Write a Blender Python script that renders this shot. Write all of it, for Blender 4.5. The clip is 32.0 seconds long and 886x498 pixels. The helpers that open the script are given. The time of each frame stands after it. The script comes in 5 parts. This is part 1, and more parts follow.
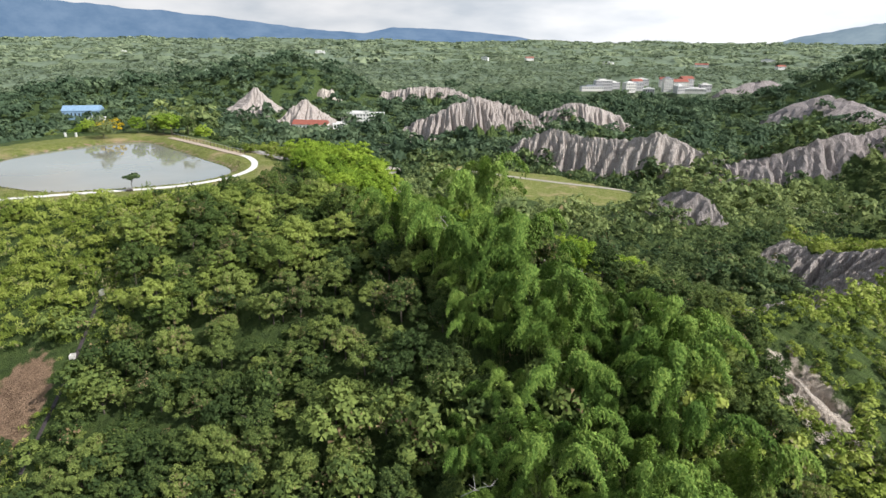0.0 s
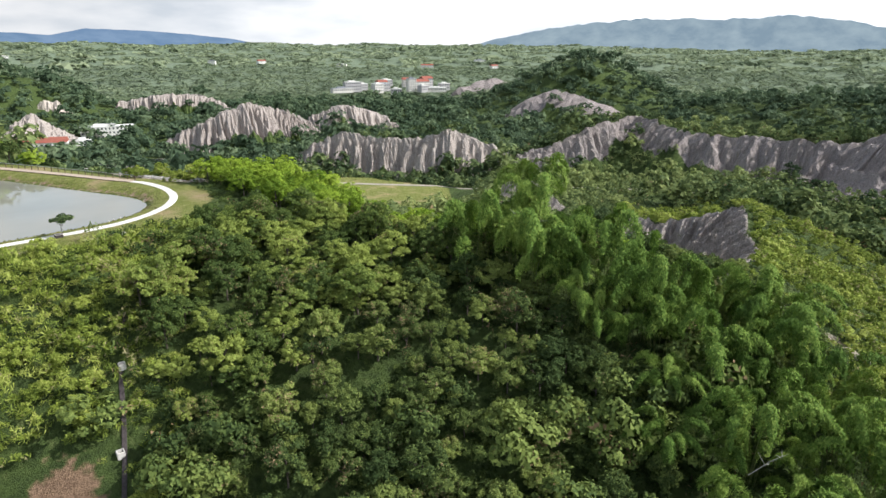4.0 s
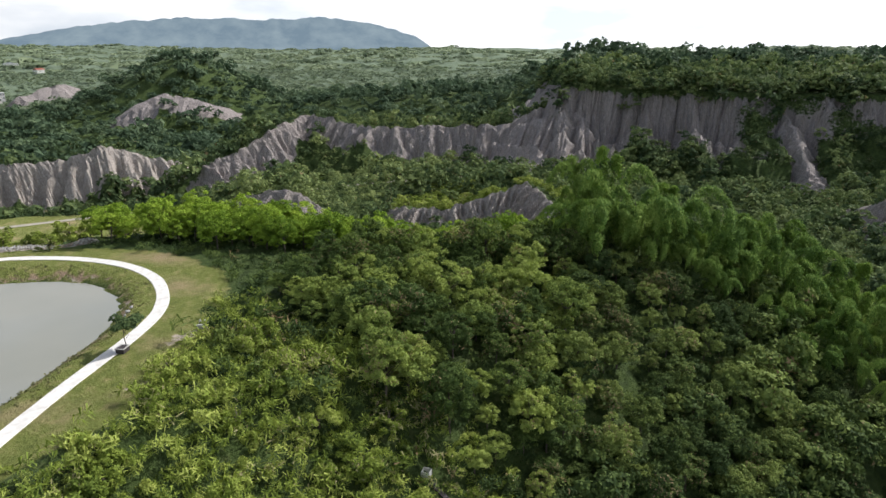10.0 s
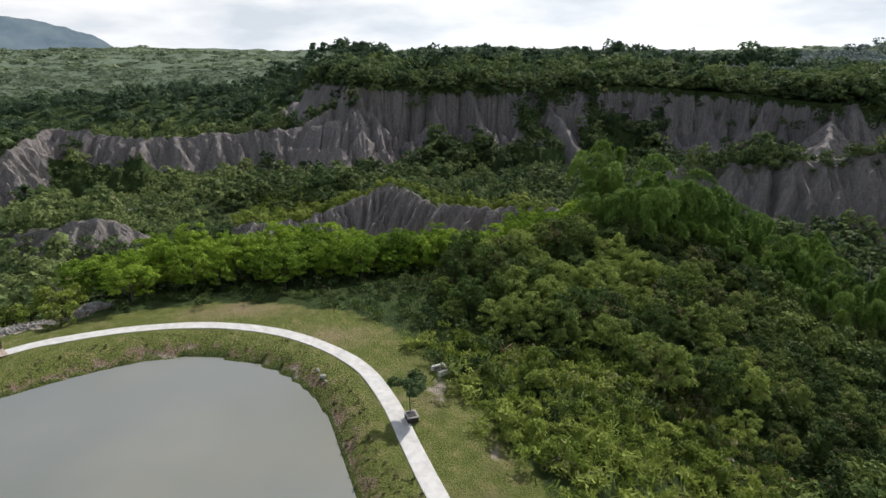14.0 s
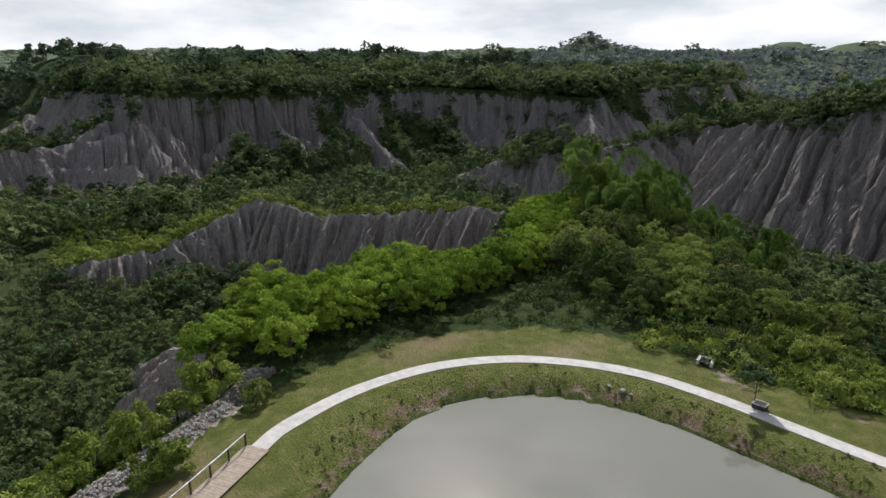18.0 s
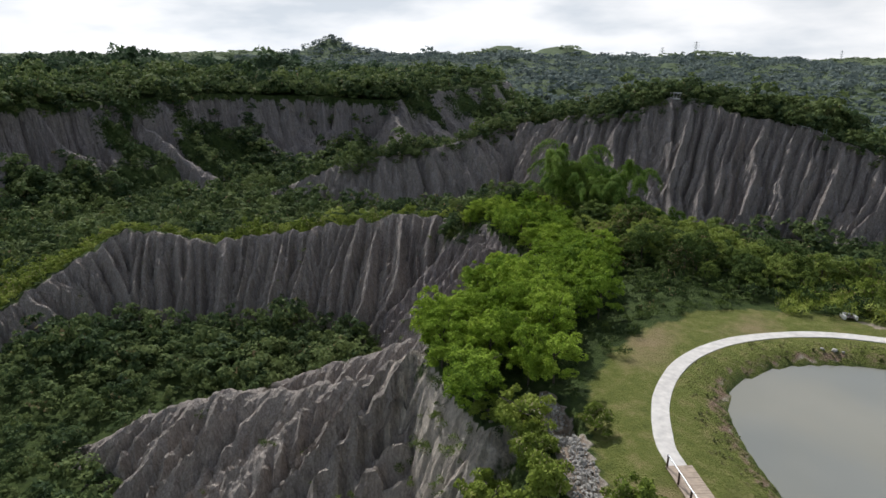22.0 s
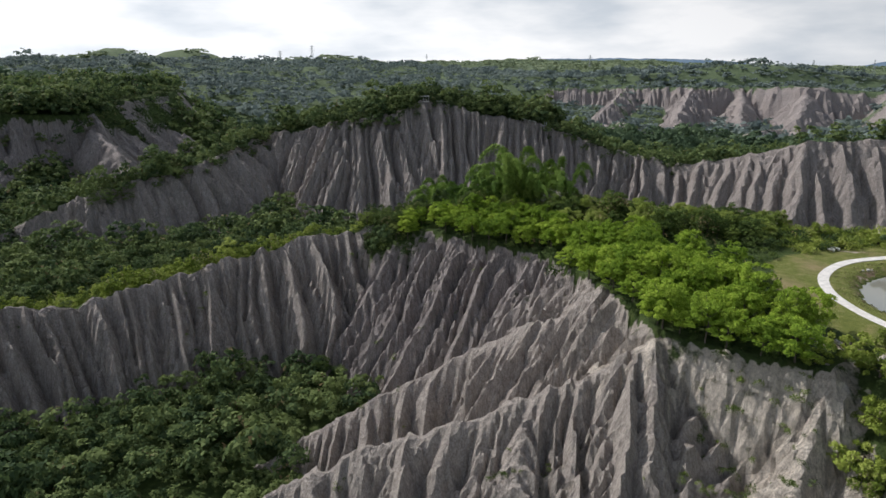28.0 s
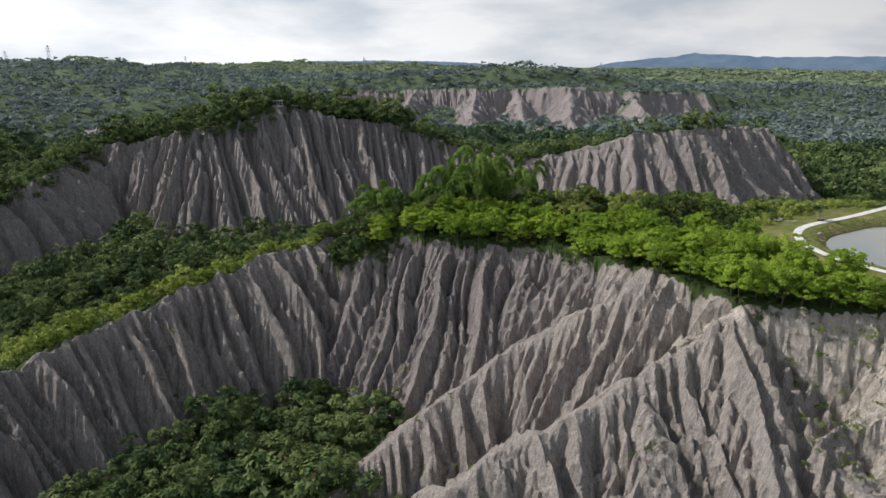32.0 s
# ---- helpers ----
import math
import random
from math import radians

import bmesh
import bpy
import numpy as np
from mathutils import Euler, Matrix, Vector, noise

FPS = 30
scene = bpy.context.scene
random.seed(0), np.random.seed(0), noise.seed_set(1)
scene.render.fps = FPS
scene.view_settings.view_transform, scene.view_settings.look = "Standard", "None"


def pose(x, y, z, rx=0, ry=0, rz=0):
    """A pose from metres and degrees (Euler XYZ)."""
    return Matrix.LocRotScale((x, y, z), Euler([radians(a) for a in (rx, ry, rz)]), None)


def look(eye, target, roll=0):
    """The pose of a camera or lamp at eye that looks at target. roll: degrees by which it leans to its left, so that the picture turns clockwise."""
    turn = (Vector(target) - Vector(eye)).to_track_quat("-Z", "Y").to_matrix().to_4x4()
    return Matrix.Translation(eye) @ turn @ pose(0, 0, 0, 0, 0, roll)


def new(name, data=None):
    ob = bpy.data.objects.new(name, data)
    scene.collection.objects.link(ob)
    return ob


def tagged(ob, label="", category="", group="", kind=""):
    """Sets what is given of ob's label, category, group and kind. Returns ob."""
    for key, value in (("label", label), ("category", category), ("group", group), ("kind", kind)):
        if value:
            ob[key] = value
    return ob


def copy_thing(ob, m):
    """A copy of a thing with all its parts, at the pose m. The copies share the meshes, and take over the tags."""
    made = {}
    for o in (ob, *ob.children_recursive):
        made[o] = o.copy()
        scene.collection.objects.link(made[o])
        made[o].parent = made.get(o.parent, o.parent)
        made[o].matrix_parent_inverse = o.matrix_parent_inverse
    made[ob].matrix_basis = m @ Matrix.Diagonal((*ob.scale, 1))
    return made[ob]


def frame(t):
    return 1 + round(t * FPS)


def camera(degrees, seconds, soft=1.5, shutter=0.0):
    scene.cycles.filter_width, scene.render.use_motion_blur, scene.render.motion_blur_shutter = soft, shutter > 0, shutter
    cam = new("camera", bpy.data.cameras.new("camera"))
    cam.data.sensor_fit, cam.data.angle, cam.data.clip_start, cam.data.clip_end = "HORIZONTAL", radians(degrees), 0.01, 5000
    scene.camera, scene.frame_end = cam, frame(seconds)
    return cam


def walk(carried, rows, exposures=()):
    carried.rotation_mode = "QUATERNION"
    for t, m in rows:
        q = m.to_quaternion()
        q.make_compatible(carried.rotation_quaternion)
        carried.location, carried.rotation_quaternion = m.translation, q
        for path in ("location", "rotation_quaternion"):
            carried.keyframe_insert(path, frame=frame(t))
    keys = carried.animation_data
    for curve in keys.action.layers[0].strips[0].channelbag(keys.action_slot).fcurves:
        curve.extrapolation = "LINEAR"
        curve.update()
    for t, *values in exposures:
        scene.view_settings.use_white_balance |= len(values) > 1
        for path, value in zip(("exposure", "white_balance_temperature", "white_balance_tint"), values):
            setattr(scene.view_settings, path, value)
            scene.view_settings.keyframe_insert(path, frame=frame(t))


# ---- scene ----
cam = camera(69.2, 32.0)
METRES, EYE, TILT, LEAN, TURN = 400.0, 31.2, -18.3, -0.5, 0.0
ROWS = [
    (0.0, 0.0, 0.0, 0.0, 0.0, 0.0, -0.0),
    (0.5, -0.0151, 0.0013, 0.0006, -2.81, -0.02, 0.92),
    (1.0, -0.0302, 0.0034, 0.0016, -5.68, -0.13, 1.81),
    (1.5, -0.045, 0.0061, 0.0024, -8.44, -0.19, 2.73),
    (2.0, -0.0598, 0.0095, 0.0036, -11.32, -0.3, 3.69),
    (2.5, -0.0746, 0.0137, 0.0051, -14.22, -0.49, 4.61),
    (3.0, -0.0892, 0.0186, 0.0067, -17.11, -0.69, 5.53),
    (3.5, -0.1037, 0.0242, 0.0086, -20.06, -0.97, 6.45),
    (5.5, -0.1585, 0.0551, 0.0195, -32.05, -2.67, 9.97),
    (6.0, -0.1711, 0.0648, 0.0228, -35.14, -3.23, 10.78),
    (6.5, -0.1832, 0.0753, 0.0263, -38.27, -3.85, 11.55),
    (7.0, -0.1946, 0.0864, 0.03, -41.39, -4.49, 12.31),
    (7.5, -0.2055, 0.0983, 0.0341, -44.62, -5.21, 13.04),
    (8.0, -0.2158, 0.1107, 0.0383, -47.83, -5.95, 13.69),
    (8.5, -0.2253, 0.1237, 0.0426, -51.14, -6.75, 14.36),
    (9.0, -0.2342, 0.1372, 0.0473, -54.41, -7.6, 14.97),
    (9.5, -0.2422, 0.1512, 0.052, -57.74, -8.47, 15.51),
    (10.0, -0.2492, 0.1657, 0.0568, -61.03, -9.37, 16.01),
    (10.5, -0.2554, 0.1805, 0.0616, -64.41, -10.3, 16.47),
    (11.0, -0.2607, 0.1957, 0.0666, -67.76, -11.25, 16.81),
    (11.5, -0.265, 0.2111, 0.0716, -71.14, -12.24, 17.13),
    (12.0, -0.2684, 0.2267, 0.0766, -74.49, -13.23, 17.38),
    (12.5, -0.2709, 0.2424, 0.0818, -77.86, -14.22, 17.56),
    (13.0, -0.2724, 0.2579, 0.0869, -81.18, -15.26, 17.75),
    (13.5, -0.273, 0.2736, 0.0919, -84.52, -16.27, 17.84),
    (14.0, -0.2725, 0.289, 0.0968, -87.79, -17.27, 17.87),
    (14.5, -0.2713, 0.3042, 0.1017, -91.09, -18.26, 17.83),
    (16.5, -0.2606, 0.3629, 0.1213, -103.94, -22.11, 17.24),
    (17.0, -0.2561, 0.3773, 0.1263, -107.08, -23.0, 16.95),
    (17.5, -0.2507, 0.3912, 0.1312, -110.22, -23.97, 16.63),
    (18.0, -0.2447, 0.405, 0.1357, -113.38, -24.79, 16.24),
    (18.5, -0.2379, 0.4182, 0.1401, -116.37, -25.59, 15.9),
    (19.0, -0.2303, 0.4312, 0.1445, -119.5, -26.43, 15.39),
    (19.5, -0.222, 0.4436, 0.1485, -122.53, -27.17, 14.88),
    (20.0, -0.2131, 0.4556, 0.1526, -125.49, -27.94, 14.32),
    (20.5, -0.2038, 0.4674, 0.1567, -128.47, -28.61, 13.76),
    (21.0, -0.1939, 0.4787, 0.1605, -131.42, -29.22, 13.2),
    (21.5, -0.1833, 0.4895, 0.1642, -134.3, -29.88, 12.54),
    (22.0, -0.1723, 0.4997, 0.1676, -137.13, -30.44, 11.85),
    (22.5, -0.1608, 0.5092, 0.1707, -139.97, -30.98, 11.2),
    (23.0, -0.1496, 0.5176, 0.1735, -142.61, -31.47, 10.51),
    (23.5, -0.1374, 0.5261, 0.1762, -145.4, -31.9, 9.78),
    (24.0, -0.1248, 0.5341, 0.1789, -148.17, -32.34, 9.08),
    (24.5, -0.1118, 0.5417, 0.1813, -150.84, -32.72, 8.28),
    (25.0, -0.0984, 0.5488, 0.1837, -153.56, -33.03, 7.44),
    (25.5, -0.0847, 0.5552, 0.1859, -156.26, -33.37, 6.66),
    (27.5, -0.0308, 0.5768, 0.1954, -166.82, -34.24, 3.39),
    (28.0, -0.0159, 0.5798, 0.1964, -169.3, -34.38, 2.59),
    (28.5, -0.001, 0.5823, 0.1971, -171.87, -34.48, 1.73),
    (29.0, 0.0138, 0.5841, 0.1976, -174.35, -34.54, 0.91),
    (29.5, 0.0286, 0.5855, 0.1979, -176.86, -34.56, 0.06),
    (30.0, 0.0431, 0.5862, 0.198, -179.26, -34.51, -0.71),
    (30.5, 0.0577, 0.5863, 0.1978, -181.63, -34.43, -1.51),
    (31.0, 0.072, 0.5856, 0.1975, -183.98, -34.31, -2.28),
    (31.5, 0.0861, 0.5843, 0.1969, -186.33, -34.16, -3.06),
    (32.0, 0.1, 0.5822, 0.1961, -188.64, -33.99, -3.82),
]
walk(cam, [(t, pose(0, 0, EYE, TILT, LEAN, TURN) @ pose(METRES * x, METRES * y, METRES * z, 90 + pitch, roll, yaw)) for t, x, y, z, yaw, pitch, roll in ROWS],
     exposures=[(0, 0.60), (5, 0.70), (9, 0.53), (13, 0.10), (19, -0.14), (25, 0.02), (32, 0.04)])

# ---- world, sun, sky ----
SUN_AZ, SUN_EL = radians(116.0), radians(43.0)      # compass bearing from +y towards +x, height
sun_way = Vector((math.sin(SUN_AZ) * math.cos(SUN_EL), math.cos(SUN_AZ) * math.cos(SUN_EL), math.sin(SUN_EL)))
sun_data = bpy.data.lights.new("sun", "SUN")
sun_data.energy, sun_data.angle, sun_data.color = 3.5, radians(0.6), (1.0, 0.97, 0.945)
sun = new("sun", sun_data)
sun.matrix_world = look(sun_way * 300, (0, 0, 0))

world = bpy.data.worlds.new("sky")
scene.world = world
world.use_nodes = True
wn, wl = world.node_tree.nodes, world.node_tree.links
wn.clear()


sky = wn.new("ShaderNodeTexSky")
sky.sky_type, sky.sun_disc = "NISHITA", False
sky.sun_elevation, sky.sun_rotation = SUN_EL, SUN_AZ
sky.air_density, sky.dust_density = 1.2, 1.0
wcoord = wn.new("ShaderNodeTexCoord")
wmap = wn.new("ShaderNodeMapping")
wmap.inputs["Scale"].default_value = (1.0, 1.0, 3.6)
wl.new(wcoord.outputs["Generated"], wmap.inputs["Vector"])
cloud_noise = wn.new("ShaderNodeTexNoise")
cloud_noise.inputs["Scale"].default_value = 2.6
cloud_noise.inputs["Detail"].default_value = 9.0
cloud_noise.inputs["Roughness"].default_value = 0.56
wl.new(wmap.outputs["Vector"], cloud_noise.inputs["Vector"])
cloud_ramp = wn.new("ShaderNodeValToRGB")
cloud_ramp.color_ramp.elements[0].position = 0.40
cloud_ramp.color_ramp.elements[1].position = 0.55
wl.new(cloud_noise.outputs["Fac"], cloud_ramp.inputs["Fac"])
shade_noise = wn.new("ShaderNodeTexNoise")
shade_noise.inputs["Scale"].default_value = 4.2
shade_noise.inputs["Detail"].default_value = 6.0
wl.new(wmap.outputs["Vector"], shade_noise.inputs["Vector"])
cloud_tone = wn.new("ShaderNodeValToRGB")
cloud_tone.color_ramp.elements[0].position, cloud_tone.color_ramp.elements[0].color = 0.36, (8.0, 8.7, 9.6, 1)
cloud_tone.color_ramp.elements[1].position, cloud_tone.color_ramp.elements[1].color = 0.58, (12.4, 12.5, 12.8, 1)
wl.new(shade_noise.outputs["Fac"], cloud_tone.inputs["Fac"])
wmix = wn.new("ShaderNodeMix")
wmix.data_type = "RGBA"
wl.new(sky.outputs["Color"], wmix.inputs["A"])
wsep = wn.new("ShaderNodeSeparateXYZ")
wl.new(wcoord.outputs["Generated"], wsep.inputs["Vector"])
low = wn.new("ShaderNodeMapRange")
low.inputs["From Min"].default_value, low.inputs["From Max"].default_value = 0.02, 0.55
low.inputs["To Min"].default_value, low.inputs["To Max"].default_value = 0.84, 0.46
wl.new(wsep.outputs["Z"], low.inputs["Value"])
wdim = wn.new("ShaderNodeMix")
wdim.data_type, wdim.blend_type = "RGBA", "MULTIPLY"
wdim.inputs["Factor"].default_value = 1.0
wl.new(cloud_tone.outputs["Color"], wdim.inputs["A"])
wl.new(low.outputs["Result"], wdim.inputs["B"])
toward = wn.new("ShaderNodeVectorMath")
toward.operation = "DOT_PRODUCT"
toward.inputs[1].default_value = (math.sin(SUN_AZ), math.cos(SUN_AZ), 0.0)
wl.new(wcoord.outputs["Generated"], toward.inputs[0])
glow = wn.new("ShaderNodeMapRange")
glow.inputs["From Min"].default_value, glow.inputs["From Max"].default_value = -0.55, 0.95
glow.inputs["To Min"].default_value, glow.inputs["To Max"].default_value = 0.50, 1.0
wl.new(toward.outputs["Value"], glow.inputs["Value"])
wglow = wn.new("ShaderNodeMix")
wglow.data_type, wglow.blend_type = "RGBA", "MULTIPLY"
wglow.inputs["Factor"].default_value = 1.0
wl.new(wdim.outputs["Result"], wglow.inputs["A"])
wl.new(glow.outputs["Result"], wglow.inputs["B"])
wl.new(wglow.outputs["Result"], wmix.inputs["B"])
cover = wn.new("ShaderNodeMapRange")
cover.inputs["From Min"].default_value, cover.inputs["From Max"].default_value = 0.10, 0.26
cover.inputs["To Min"].default_value, cover.inputs["To Max"].default_value = 1.0, 0.0
wl.new(wsep.outputs["Z"], cover.inputs["Value"])
veil = wn.new("ShaderNodeMath")
veil.operation, veil.use_clamp = "MAXIMUM", True
wl.new(cover.outputs["Result"], veil.inputs[0])
wl.new(cloud_ramp.outputs["Color"], veil.inputs[1])
wl.new(veil.outputs[0], wmix.inputs["Factor"])
wback = wn.new("ShaderNodeBackground")
wback.inputs["Strength"].default_value = 0.112
wl.new(wmix.outputs["Result"], wback.inputs["Color"])
wout = wn.new("ShaderNodeOutputWorld")
wl.new(wback.outputs["Background"], wout.inputs["Surface"])
scene.view_settings.exposure = 0.0

# ---- materials ----


class Nodes:
    """A short way to wire a material."""

    def __init__(self, name):
        self.mat = bpy.data.materials.new(name)
        self.mat.use_nodes = True
        self.n, self.l = self.mat.node_tree.nodes, self.mat.node_tree.links
        self.n.clear()
        self.out = self.n.new("ShaderNodeOutputMaterial")
        self.bsdf = self.n.new("ShaderNodeBsdfPrincipled")
        self.l.new(self.bsdf.outputs[0], self.out.inputs[0])

    def set(self, node, key, value):
        if hasattr(value, "is_output"):
            self.l.new(value, node.inputs[key])
        else:
            node.inputs[key].default_value = value

    def pos(self, sx=1.0, sy=1.0, sz=1.0):
        g = self.n.new("ShaderNodeNewGeometry")
        m = self.n.new("ShaderNodeMapping")
        m.inputs["Scale"].default_value = (sx, sy, sz)
        self.l.new(g.outputs["Position"], m.inputs["Vector"])
        return m.outputs["Vector"]

    def noise(self, scale, detail=4.0, rough=0.55, vector=None, distortion=0.0):
        t = self.n.new("ShaderNodeTexNoise")
        t.inputs["Scale"].default_value, t.inputs["Detail"].default_value = scale, detail
        t.inputs["Roughness"].default_value, t.inputs["Distortion"].default_value = rough, distortion
        self.l.new(vector or self.pos(), t.inputs["Vector"])
        return t.outputs["Fac"]

    def voronoi(self, scale, feature="F1", vector=None):
        t = self.n.new("ShaderNodeTexVoronoi")
        t.feature = feature
        t.inputs["Scale"].default_value = scale
        self.l.new(vector or self.pos(), t.inputs["Vector"])
        return t

    def ramp(self, fac, *stops):
        t = self.n.new("ShaderNodeValToRGB")
        e = t.color_ramp.elements
        while len(e) < len(stops):
            e.new(0.5)
        for el, (p, c) in zip(e, stops):
            el.position, el.color = p, (*c, 1) if len(c) == 3 else c
        self.l.new(fac, t.inputs["Fac"])
        return t.outputs["Color"]

    def mix(self, fac, a, b, mode="MIX"):
        t = self.n.new("ShaderNodeMix")
        t.data_type, t.blend_type = "RGBA", mode
        self.set(t, "Factor", fac)
        for key, value in (("A", a), ("B", b)):
            self.set(t, key, value if hasattr(value, "is_output") else (*value, 1))
        return t.outputs["Result"]

    def math(self, op, a, b=0.0, clamp=False):
        t = self.n.new("ShaderNodeMath")
        t.operation, t.use_clamp = op, clamp
        self.set(t, 0, a)
        self.set(t, 1, b)
        return t.outputs[0]

    def attr(self, name):
        t = self.n.new("ShaderNodeAttribute")
        t.attribute_name = name
        return t.outputs["Fac"]

    def bump(self, height, strength=0.5, distance=0.1):
        t = self.n.new("ShaderNodeBump")
        t.inputs["Strength"].default_value, t.inputs["Distance"].default_value = strength, distance
        self.l.new(height, t.inputs["Height"])
        self.l.new(t.outputs["Normal"], self.bsdf.inputs["Normal"])

    def finish(self, color, rough=0.8, spec=0.3, metal=0.0):
        self.set(self.bsdf, "Base Color", color if hasattr(color, "is_output") else (*color, 1))
        self.set(self.bsdf, "Roughness", rough)
        self.set(self.bsdf, "Specular IOR Level", spec)
        self.set(self.bsdf, "Metallic", metal)
        return self.mat


def simple(name, color, rough=0.7, scale=3.0, spread=0.35, spec=0.3, metal=0.0):
    m = Nodes(name)
    f = m.noise(scale, 5.0)
    dark = tuple(c * (1 - spread) for c in color)
    lite = tuple(min(1.0, c * (1 + spread)) for c in color)
    c = m.ramp(f, (0.3, dark), (0.7, lite))
    m.bump(m.noise(scale * 6, 3.0), 0.25, 0.02)
    return m.finish(c, rough, spec, metal)


def leaf_material(name, dark, mid, lite, dry=None, dry_from=0.9, translucent=0.35, patch=0.12, grain=0.44, plant_spread=0.42):
    """Foliage: each leaf spray and each plant takes its own tone."""
    dark, mid, lite = ((r_ * 1.03, g_ * 0.98, b_ * 1.16) for r_, g_, b_ in (dark, mid, lite))
    m = Nodes(name)
    g = m.n.new("ShaderNodeNewGeometry")
    info = m.n.new("ShaderNodeObjectInfo")
    f = m.math("ADD", m.math("MULTIPLY", g.outputs["Random Per Island"], grain),
               m.math("MULTIPLY", m.noise(patch, 3.0), 0.52))
    f = m.math("ADD", f, m.math("MULTIPLY", m.math("SUBTRACT", info.outputs["Random"], 0.5), plant_spread))
    f = m.math("ADD", f, m.math("MULTIPLY", m.attr("tone"), 0.62))
    c = m.ramp(f, (0.18, dark), (0.5, mid), (0.85, lite))
    if dry:
        d = m.math("GREATER_THAN", m.math("ADD", m.math("MULTIPLY", g.outputs["Random Per Island"], 0.5),
                                          m.math("MULTIPLY", m.noise(0.16, 2.0), 0.8)), dry_from)
        c = m.mix(d, c, dry)
    m.finish(c, 0.7, 0.08)
    tr = m.n.new("ShaderNodeBsdfTranslucent")
    m.l.new(c, tr.inputs["Color"])
    mx = m.n.new("ShaderNodeMixShader")
    mx.inputs[0].default_value = translucent
    m.l.new(m.bsdf.outputs[0], mx.inputs[1])
    m.l.new(tr.outputs[0], mx.inputs[2])
    m.l.new(mx.outputs[0], m.out.inputs[0])
    return m.mat


LEAF_WOOD = leaf_material("leaf_wood", (0.055, 0.094, 0.027), (0.138, 0.198, 0.048), (0.258, 0.330, 0.076), (0.347, 0.251, 0.145), 0.93, 0.22, plant_spread=0.8)
LEAF_FOOT = leaf_material("leaf_foot", (0.040, 0.070, 0.020), (0.098, 0.150, 0.036), (0.205, 0.275, 0.062), (0.28, 0.20, 0.11), 0.95, 0.2)
LEAF_BRIGHT = leaf_material("leaf_bright", (0.115, 0.208, 0.025), (0.268, 0.412, 0.040), (0.450, 0.580, 0.080), None, 1, 0.26)
LEAF_BAMBOO = leaf_material("leaf_bamboo", (0.066, 0.135, 0.024), (0.160, 0.275, 0.046), (0.330, 0.450, 0.088), None, 1, 0.22)
LEAF_SCRUB = leaf_material("leaf_scrub", (0.120, 0.178, 0.030), (0.250, 0.335, 0.050), (0.385, 0.455, 0.098), (0.383, 0.346, 0.179), 0.92, 0.24)
LEAF_VALLEY = leaf_material("leaf_valley", (0.046, 0.082, 0.033), (0.093, 0.147, 0.049), (0.195, 0.260, 0.080), (0.293, 0.228, 0.123), 0.97, 0.3, 0.03)
# distance haze mixed into the leaf colour: paler and bluer
LEAF_FAR_HAZE = leaf_material("leaf_far_haze", (0.080, 0.130, 0.062), (0.170, 0.245, 0.112), (0.310, 0.380, 0.185), None, 1, 0.3, 0.012, 0.22)
# stronger blue haze of the southern hills, painted into the leaves
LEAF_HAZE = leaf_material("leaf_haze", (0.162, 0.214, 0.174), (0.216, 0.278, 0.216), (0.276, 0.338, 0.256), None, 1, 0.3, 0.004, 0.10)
LEAF_UPPER = leaf_material("leaf_upper", (0.078, 0.128, 0.032), (0.190, 0.268, 0.054), (0.335, 0.420, 0.088), (0.347, 0.251, 0.145), 0.92, 0.24, plant_spread=0.8)
# valley leaves lightened: sunlight on the northern woods put into the colour
LEAF_NORTH_LIT = leaf_material("leaf_north_lit", (0.070, 0.112, 0.042), (0.155, 0.220, 0.072), (0.290, 0.362, 0.115), (0.293, 0.228, 0.123), 0.97, 0.3, 0.03)
LEAF_BANK = leaf_material("leaf_bank", (0.105, 0.120, 0.040), (0.180, 0.205, 0.060), (0.265, 0.270, 0.100), (0.260, 0.230, 0.140), 0.8, 0.2, 0.3)
# haze over northern hills and skyline, painted as pale leaves
LEAF_SKYLINE_HAZE = leaf_material("leaf_skyline_haze", (0.170, 0.228, 0.120), (0.238, 0.305, 0.155), (0.315, 0.385, 0.200), None, 1, 0.3, 0.004, 0.12)
BARK = simple("bark", (0.12, 0.10, 0.08), 0.9, 8.0)
CULM = simple("bamboo_culm", (0.13, 0.16, 0.05), 0.5, 5.0)


